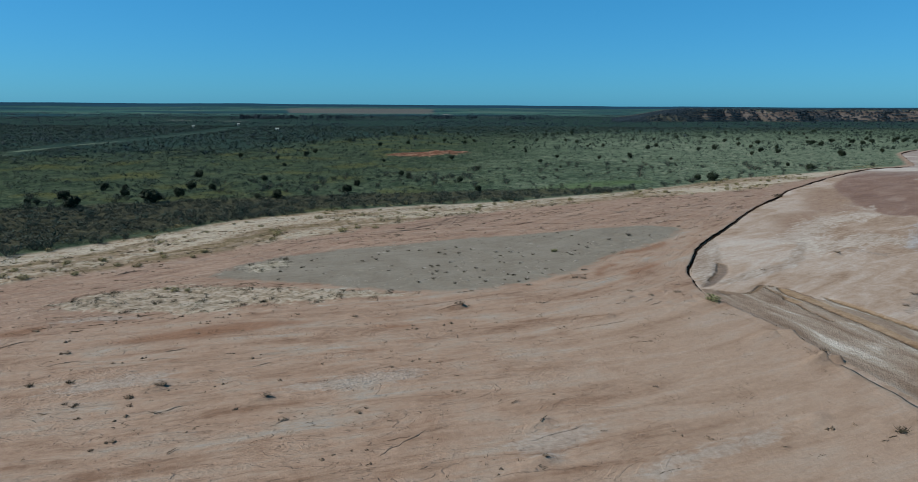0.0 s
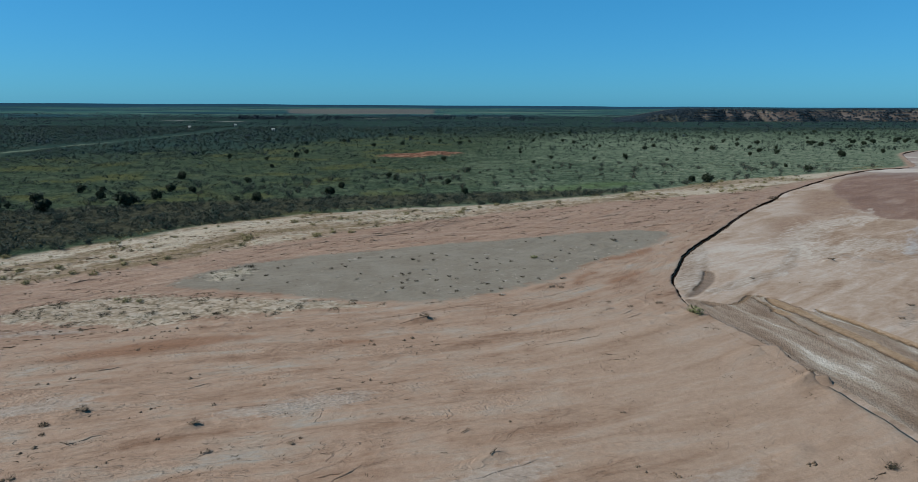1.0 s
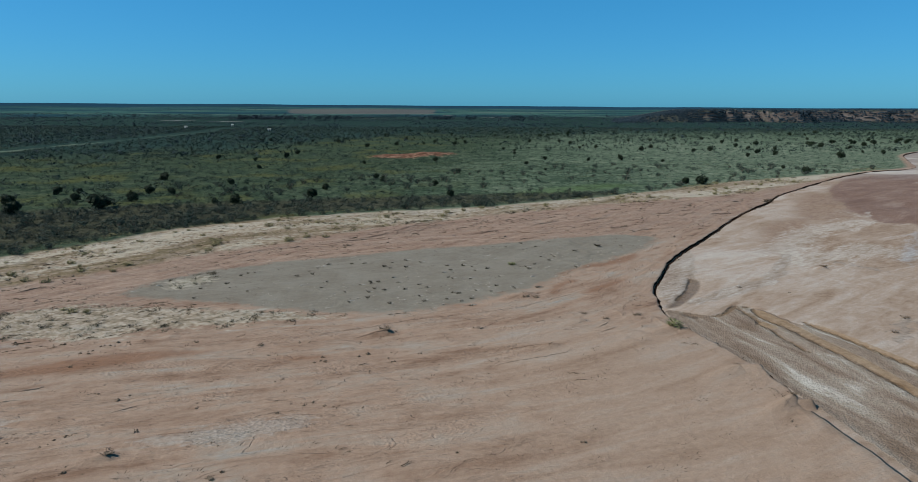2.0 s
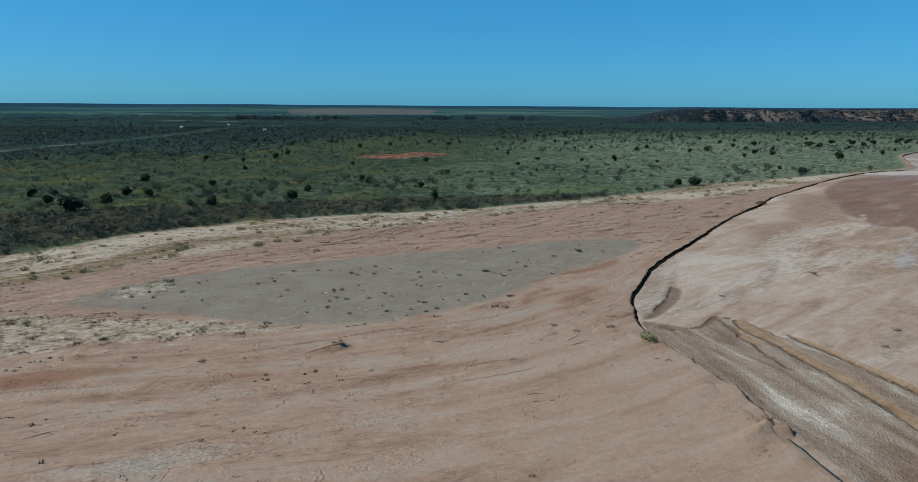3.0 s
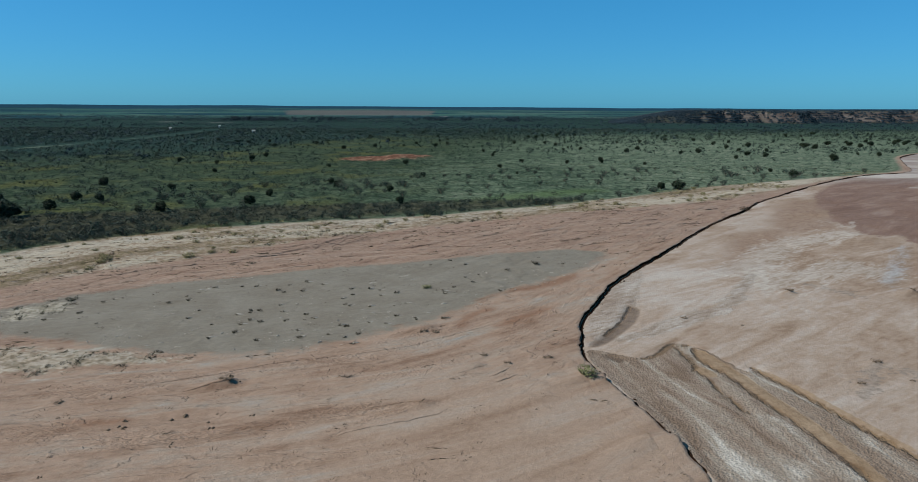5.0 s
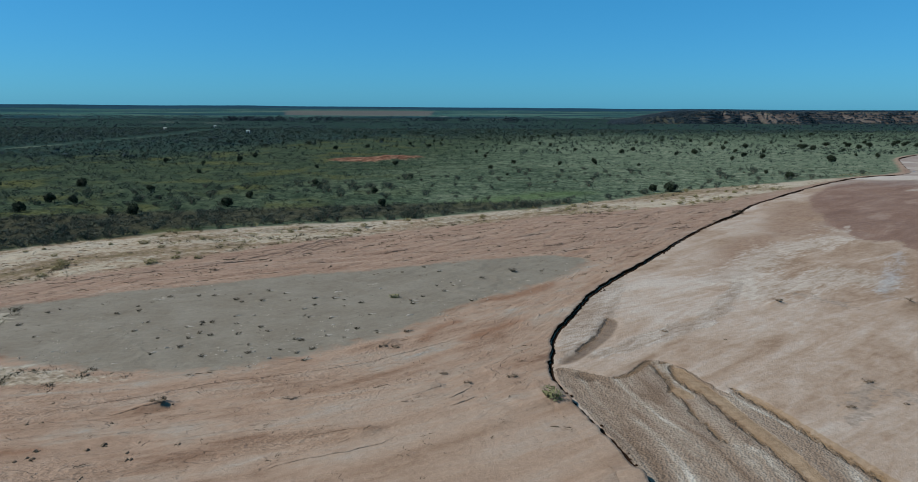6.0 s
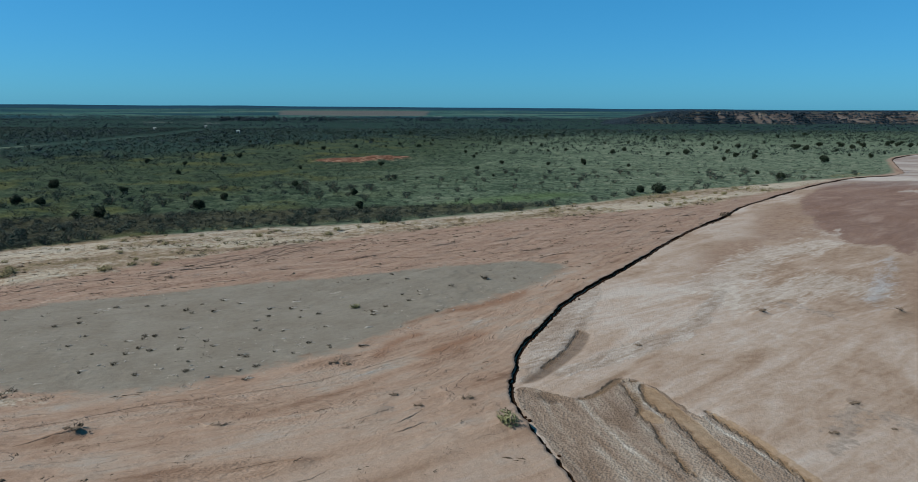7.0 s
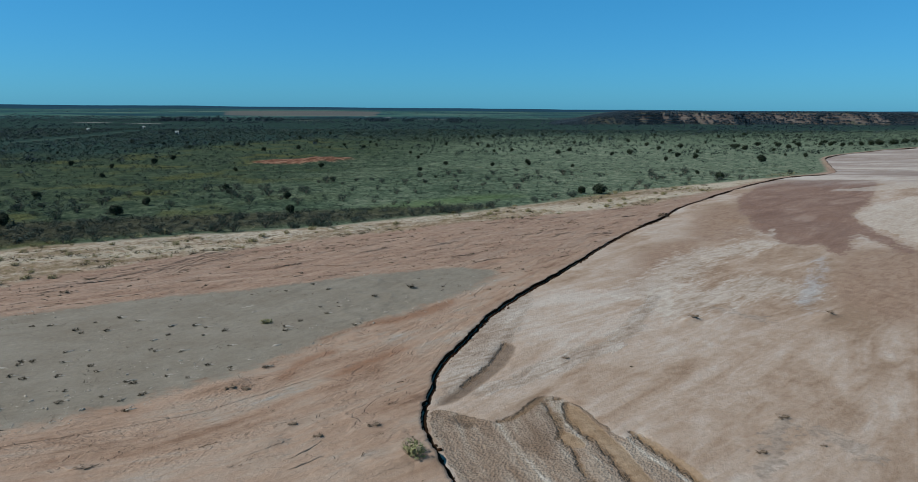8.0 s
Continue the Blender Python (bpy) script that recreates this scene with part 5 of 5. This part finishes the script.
DEBRIS_WEEDS = [(-29.6, 46.1, 1.3), (-32.4, 45.6, 1.3), (-23.9, 43.5, 1.3), (-27.1, 42.3, 1.2), (28.5, 38.2, 1.8), (-6.4, 41.7, 0.6), (6.9, 43.8, 0.5), (-6.5, 36.0, 0.5), (-5.6, 36.1, 0.5), (-22.5, 36.2, 0.7), (-25.8, 40.4, 0.8),
                (-27.9, 42.6, 0.8), (43.7, 78.4, 0.5), (-2.8, 88.8, 1.2), (26.6, 100.0, 1.8), (-33.8, 61.7, 0.8), (-23.2, 42.3, 0.8)]
spread(mud_lump, (1, 2, 3), DEBRIS_LUMPS, "brown mud lump with dry roots, half buried in sand", "mud lump", "flood debris on the sand", rng, 0.75, 1, 18)
spread(stick, (1, 2, 3), DEBRIS_STICKS, "dark broken driftwood branch lying on sand", "driftwood", "driftwood on the sand", rng, 0.65, 1, 18)
spread(weed, (11, 12), DEBRIS_WEEDS, "withered grey weed clump on bare sand", "weed", "weeds on the sand", rng, 1, 1)
# small scraps of bark and stems carried by the last flood
scraps = np.stack([rng.uniform(-60, 33, 5200), rng.uniform(30, 125, 5200)], 1)
sf = fields(scraps[:, 0], scraps[:, 1])
keep = (sf["d_bank"] < -1.5) & (sf["d_field"] < -1) & (rng.random(5200) < 0.2 + 0.5 * ease(0.45, 0.6, fbm(scraps[:, 0] * 0.1, scraps[:, 1] * 0.1, 2, 91)))
scrap_t = [blades(np.random.default_rng(300 + k), 7, 0.14, 0.12, 0.018, 2.2) for k in range(4)]
ob = sown("flood_scraps", scraps[keep], rng.uniform(0.6, 2.0, keep.sum()), scrap_t, DRIFT, rng)
tagged(ob, "scattered scraps of bark and stems on the sand", "flood litter", kind="stuff")


# curled flakes and crumbs of dried silt
def crumb(seed):
    """A few flat, closed crumbs, three-sided faces."""
    r = np.random.default_rng(seed)
    tri = np.array([(0, 1, 4), (1, 2, 4), (2, 3, 4), (3, 0, 4), (1, 0, 5), (2, 1, 5), (3, 2, 5), (0, 3, 5)])
    pieces = []
    for _ in range(4):
        c = r.normal(size=3) * (0.22, 0.09, 0.0) + (0, 0, 0.03)
        w = r.uniform(0.05, 0.16)
        v = np.array([(w, 0, 0), (0, w * 0.6, 0), (-w, 0, 0), (0, -w * 0.6, 0), (0.02, 0, w * 0.7), (0, 0, -w * 0.5)]) * r.uniform(0.7, 1.3, (6, 3)) + c
        pieces.append((v, tri))
    return joined(*pieces)


flakes = np.stack([rng.uniform(-32, 38, 2600), rng.uniform(68, 112, 2600)], 1)
keep = (inside(flakes[:, 0], flakes[:, 1], GREY) > -1.5) & (rng.random(2600) < ease(0.4, 0.55, fbm(flakes[:, 0] * 0.15, flakes[:, 1] * 0.15, 2, 95)))
ob = sown("silt_flakes", flakes[keep], rng.uniform(0.3, 0.95, keep.sum()), [crumb(400 + k) for k in range(4)], PALESILT, rng)
tagged(ob, "pale curled flakes of dried silt on the grey flat", "silt flakes", kind="stuff")

clods = np.stack([rng.uniform(-58, 27, 2600), rng.uniform(29, 68, 2600)], 1)
cf = fields(clods[:, 0], clods[:, 1])
keep = (cf["d_bank"] < -1.5) & (cf["d_bar"] < -0.5) & (rng.random(2600) < 0.03 + 0.3 * ease(0.44, 0.6, fbm(clods[:, 0] * 0.08, clods[:, 1] * 0.12, 3, 98)) * ease(30, -20, clods[:, 0]))
ob = sown("mud_crumbs", clods[keep], rng.uniform(0.6, 1.0, keep.sum()) ** 3 * 1.35, [crumb(420 + k) for k in range(4)], MUD, rng)
tagged(ob, "dark crumbs of dried mud strewn over the sand", "mud crumbs", kind="stuff")


# larger clods torn loose between the strand and the silt
torn = np.stack([rng.uniform(-60, 60, 5200), rng.uniform(60, 150, 5200)], 1)
tf = fields(torn[:, 0], torn[:, 1])
keep = (tf["d_bank"] < -2) & (tf["d_grey"] < -0.6) & (tf["d_bar"] < -1) & (tf["d_veg"] > -48) & (tf["d_veg"] < -6)
keep &= rng.random(5200) < 0.05 + 0.5 * ease(0.44, 0.58, fbm(torn[:, 0] * 0.07, torn[:, 1] * 0.11, 3, 99))
ob = sown("torn_clods", torn[keep], rng.uniform(0.5, 1.0, keep.sum()) ** 2 * 1.7, [crumb(430 + k) for k in range(5)], MUD, rng, 1.0, 0.5)
tagged(ob, "dark torn clods of mud along the flood strand", "mud clods", kind="stuff")


# dark wrack of stems and bark laid down along the rills
def wrack(seed):
    r = np.random.default_rng(seed)
    pieces = []
    tri = np.array([(0, 1, 2), (0, 2, 3), (0, 3, 1), (4, 2, 1), (4, 3, 2), (4, 1, 3)])
    for _ in range(5):
        c, l, w = r.normal(size=3) * (0.45, 0.1, 0.0) + (0, 0, 0.03), r.uniform(0.15, 0.5), r.uniform(0.015, 0.04)
        b = r.normal() * 0.2
        v = np.array([(-l, -l * b, 0), (0, w, 0), (0, 0, 1.6 * w), (0, -w, 0), (l, l * b, 0.01)]) + c
        pieces.append((v, tri))
    return joined(*pieces)


lines = np.stack([rng.uniform(-62, 62, 16000), rng.uniform(34, 150, 16000)], 1)
lf = fields(lines[:, 0], lines[:, 1])
rill_at = np.abs(fbm((0.85 * lines[:, 0] + 0.53 * lines[:, 1]) * 0.05, lf["d_flow"] * 0.3, 3, 97) - 0.45)
keep = (lf["d_bank"] < -1.5) & (lf["d_field"] < -3) & (lf["d_grey"] < -0.5) & (rill_at < 0.028) & (rng.random(16000) < 0.05 + 0.75 * ease(-44, -34, lf["d_veg"]))
ob = sown("driftwood_wrack", lines[keep], rng.uniform(0.4, 1.1, keep.sum()), [wrack(500 + k) for k in range(5)], DRIFT, rng, 1.0, 0.45)
tagged(ob, "dark wrack of stems and bark lying along the rills", "flood litter", kind="stuff")


# little scarps where the last flow cut the sand, and low ridges between the rills
SCARPS = [[(-21.1, 40.9), (-19.8, 42.0), (-18.1, 42.8)], [(-5.0, 35.2), (-3.4, 37.1), (-1.8, 39.0)], [(-12.4, 39.1), (-11.9, 39.7), (-11.3, 40.4)], [(-2.8, 63.4), (-1.1, 64.3), (0.6, 65.1)],
          [(10.4, 60.7), (13.8, 61.9), (15.9, 61.7)], [(6.9, 66.7), (8.2, 65.9), (9.2, 66.1)], [(-7.0, 48.3), (-5.5, 49.1), (-3.8, 49.4)], [(9.1, 56.5), (10.6, 57.9), (13.0, 58.7), (15.5, 59.8), (16.8, 61.1)],
          [(19.5, 65.9), (20.6, 67.1), (21.5, 68.3)], [(3.4, 36.7), (6.0, 37.9), (8.5, 39.4)]]


GULLIES = [[(-13.4, 101.0), (-8.2, 106.4), (-2.5, 112.3), (2.2, 116.6), (7.3, 122.0)], [(-25.8, 91.9), (-20.2, 97.5), (-13.2, 99.3), (-8.7, 100.7)], [(-9.3, 107.3), (-3.5, 112.0), (0.6, 119.5), (5.0, 120.4)], [(-6.6, 105.8), (-3.7, 108.3), (-2.3, 111.9), (0.2, 113.9)], [(-0.6, 107.0), (0.0, 111.2), (2.5, 114.8), (6.6, 119.3)], [(-13.1, 101.4), (-9.6, 105.3), (-5.7, 108.3), (-3.0, 111.9)], [(-2.4, 107.4), (-1.0, 114.7), (1.7, 118.6)]]


def follow(start, line, length, step, swing):
    """A wandering way beside a line of the plan."""
    out = [np.array(start, float)]
    while len(out) * step < length:
        k = int(np.argmin(np.hypot(*(line - out[-1]).T)))
        way = line[min(k + 3, len(line) - 1)] - line[max(k - 3, 0)]
        way = way / np.hypot(*way)
        turn = swing * (fbm(out[-1][:1] * 0.5, out[-1][1:] * 0.5, 2, 120)[0] - 0.38)
        out.append(out[-1] + step * np.array([way[0] - turn * way[1], way[1] + turn * way[0]]))
    return np.array(out)


def sand_scarps():
    r = np.random.default_rng(61)
    ways = [(smooth(o, 5), 0.06, 0.55) for o in SCARPS]
    for o in GULLIES:
        line = smooth(o, 8)
        for k in range(2):
            ways.append((line + (r.normal() * 0.8, k * 1.3 + 0.4 * r.normal()), r.uniform(0.05, 0.10), r.uniform(0.5, 0.9)))
    seeds = np.stack([r.uniform(-66, 78, 2600), r.uniform(36, 156, 2600)], 1)
    f = fields(seeds[:, 0], seeds[:, 1])
    torn = ease(-46, -36, f["d_veg"]) * ease(-5, -12, f["d_veg"])
    patch = ease(0.40, 0.52, fbm(seeds[:, 0] * 0.06, seeds[:, 1] * 0.09, 3, 121))
    keep = (f["d_bank"] < -3) & (f["d_grey"] < -1.5) & (f["d_bar"] < -2.5) & (f["d_tan"] < -1) & (r.random(len(seeds)) < (0.015 + 0.22 * torn) * (0.25 + 0.75 * patch) + 0.11 * ease(10, -12, seeds[:, 0]) * ease(60, 50, seeds[:, 1]))
    for q, t in zip(seeds[keep], torn[keep]):
        ways.append((follow(q, VEG if t > 0.5 else FLOW, r.uniform(1.5, 4.0) + 4.0 * t * r.random(), 0.4, 1.6), r.uniform(0.03, 0.09) * (1 + 0.5 * t), r.uniform(0.35, 0.8)))
    vs, fs, n = [], [], 0
    profile = [(1.0, -0.03), (0.55, 0.32), (0.2, 0.8), (0.0, 1.0), (-0.07, 0.55), (-0.09, -0.25)]
    for way, tall, wide in ways:
        tan = np.gradient(way, axis=0)
        tan /= np.linalg.norm(tan, axis=1)[:, None]
        left = np.stack([-tan[:, 1], tan[:, 0]], 1)
        u = np.linspace(0, 1, len(way))
        fade = np.sin(np.pi * u) ** 0.7 * (0.6 + 0.8 * r.random(len(way)))
        jag = 0.2 * (r.random(len(way)) - 0.5)
        for off, lift in profile:
            at = way + left * (off * wide * (0.3 + 0.7 * fade) + jag)[:, None]
            vs.append(np.stack([at[:, 0], at[:, 1], lift * tall * fade - 0.01], 1))
        m = len(way)
        i = np.arange(len(profile) * m).reshape(len(profile), m)
        fs.append(np.stack([i[:-1, :-1], i[:-1, 1:], i[1:, 1:], i[1:, :-1]], -1).reshape(-1, 4) + n)
        n += len(profile) * m
    v = np.concatenate(vs)
    f = fields(v[:, 0], v[:, 1])
    v[:, 2] += height(v[:, 0], v[:, 1], f)
    me = quads_mesh("sand_scarps", v, np.concatenate(fs)[:, ::-1])
    carry(me, f)
    ob = part("sand_scarps", me, GROUND)
    tagged(ob, "low cut edges and ridges in the dry river sand", "sand ridges", kind="stuff")


sand_scarps()


def drift_template(seed):
    """A low tail of silt, blunt at one end and drawn out at the other."""
    r = np.random.default_rng(seed)
    u = np.linspace(0, 1, 7)
    width = 0.10 * np.sin(np.pi * u ** 0.6) * (0.7 + 0.6 * r.random(7)) + 0.004
    mid = 0.12 * np.cumsum(r.normal(size=7)) * 0.3
    rows = [np.stack([1.2 * (u - 0.3), mid + k * width, np.full(7, z) if z < 0 else z * np.sin(np.pi * u ** 0.6) * (0.7 + 0.6 * r.random(7))], 1) for k, z in ((1.0, -0.02), (0.35, 0.13), (-0.35, 0.15), (-1.0, -0.02))]
    return np.concatenate(rows), grid_faces(4, 7)[:, ::-1]


tails = np.array([q[:2] for q in SILT_WEEDS]) + (0.1, 0.12)
more = np.stack([rng.uniform(-30, 34, 520), rng.uniform(70, 109, 520)], 1)
more = more[(inside(more[:, 0], more[:, 1], GREY) > 0.3) & (rng.random(520) < ease(0.34, 0.5, fbm(more[:, 0] * 0.11, more[:, 1] * 0.11, 2, 96)) * np.where(more[:, 0] < 12, 0.8, 0.35))]
tails = np.concatenate([tails, more])
ob = sown("silt_drifts", tails, rng.uniform(0.4, 1.0, len(tails)), [drift_template(440 + k) for k in range(6)], PALESILT, rng, 1.0, 0.35)
tagged(ob, "small pale tails of silt drifted behind weeds", "silt drifts", kind="stuff")


def bush(seed, material, name, count=170):
    r = np.random.default_rng(seed)
    top = new(name)
    part("brushwood", quads_mesh("brushwood", *blades(r, 40, 0.4, 0.6, 0.01, 0.7)), material, top)
    part("foliage", quads_mesh("foliage", *tufts(r, [(0, 0, 0.3), (0.35, 0.1, 0.25), (-0.3, -0.1, 0.25)], [(0.5, 0.45, 0.32)] * 3, count, 0.09, 0.5, 1.2)), material, top)
    return top


spread(lambda s: bush(s, GREENLEAF, "green_bush", 260), (1,), [(26.9, 66.0, 1.15), (13.5, 89.7, 0.7)], "low green bush growing on the sand", "bush", "green bushes on the sand", rng, 1, 1)
straw_p, straw_f = wedge(rng, 900, 60, 190, -75, 110)
straw_p = straw_p[straw_f["d_tan"] > 0.4][:85]
spread(lambda s: bush(s, STRAW, "straw_bush"), (1, 2, 3), [(a, b, c) for (a, b), c in zip(straw_p, rng.uniform(0.6, 1.0, len(straw_p)) ** 2 * 1.15)] + [(-52.8, 75.9, 1.1), (-47.7, 77.9, 0.9), (-41.9, 82.0, 0.9), (-43.7, 90.0, 0.9), (-35.9, 89.3, 0.8), (-36.5, 86.6, 0.7), (-28.7, 97.5, 0.9), (-19.1, 104.1, 1.2), (-25.2, 114.9, 1.1),
       (-40.5, 86.6, 0.7), (-44.6, 82.1, 0.7), (-51.3, 79.3, 0.7), (-32.2, 70.8, 0.8), (-30.8, 70.8, 0.6), (-33.5, 71.5, 0.5), (-14.1, 106.6, 0.8)],
       "straw-yellow dry bush on pale sand", "bush", "dry bushes on the strand", rng, 1, 1)
spread(lambda s: bush(s, WEED, "bank_brush"), (5, 6), [(72.6, 146.4, 1.3), (71.2, 144.9, 1.0), (64.0, 135.6, 0.7)], "dark brushwood tangle on the lip of the cut bank", "brush", "brush on the bank", rng, 1, 1)


# ---- small white sheds far across the pasture ----
def shed(x, y, w, turn):
    top = new("shed")
    z = float(ground_at(x, y)[0])
    bm = bmesh.new()
    bmesh.ops.create_cube(bm, size=1, matrix=Matrix.Translation((0, 0, 0.9)) @ Matrix.Diagonal((w, 2.6, 1.8, 1)))
    bmesh.ops.bevel(bm, geom=bm.edges[:], offset=0.03, segments=1, affect="EDGES")
    part("wall", bm, METAL, top)
    bm = bmesh.new()
    e = [bm.verts.new(c) for c in ((-w / 2 - 0.3, -1.6, 1.75), (w / 2 + 0.3, -1.6, 1.75), (w / 2 + 0.3, 0, 2.45), (-w / 2 - 0.3, 0, 2.45), (-w / 2 - 0.3, 1.6, 1.75), (w / 2 + 0.3, 1.6, 1.75))]
    bm.faces.new((e[0], e[1], e[2], e[3])), bm.faces.new((e[3], e[2], e[5], e[4]))
    bmesh.ops.solidify(bm, geom=bm.faces[:], thickness=0.06)
    part("roof", bm, METAL, top)
    bm = bmesh.new()
    bmesh.ops.create_cube(bm, size=1, matrix=Matrix.Translation((w * 0.2, -1.32, 0.8)) @ Matrix.Diagonal((0.9, 0.06, 1.6, 1)))
    part("door", bm, BARK, top, "dark wooden door")
    top.matrix_basis = pose(x, y, z, 0, 0, turn)
    tagged(top, "small weathered white shed among dark thickets", "shed", "white sheds in the scrub")


for x, y, w, turn in ((-145.8, 526, 2.2, 12), (-219, 652, 2.0, 20), (-238, 588, 1.8, 40)):
    shed(x, y, w, turn)
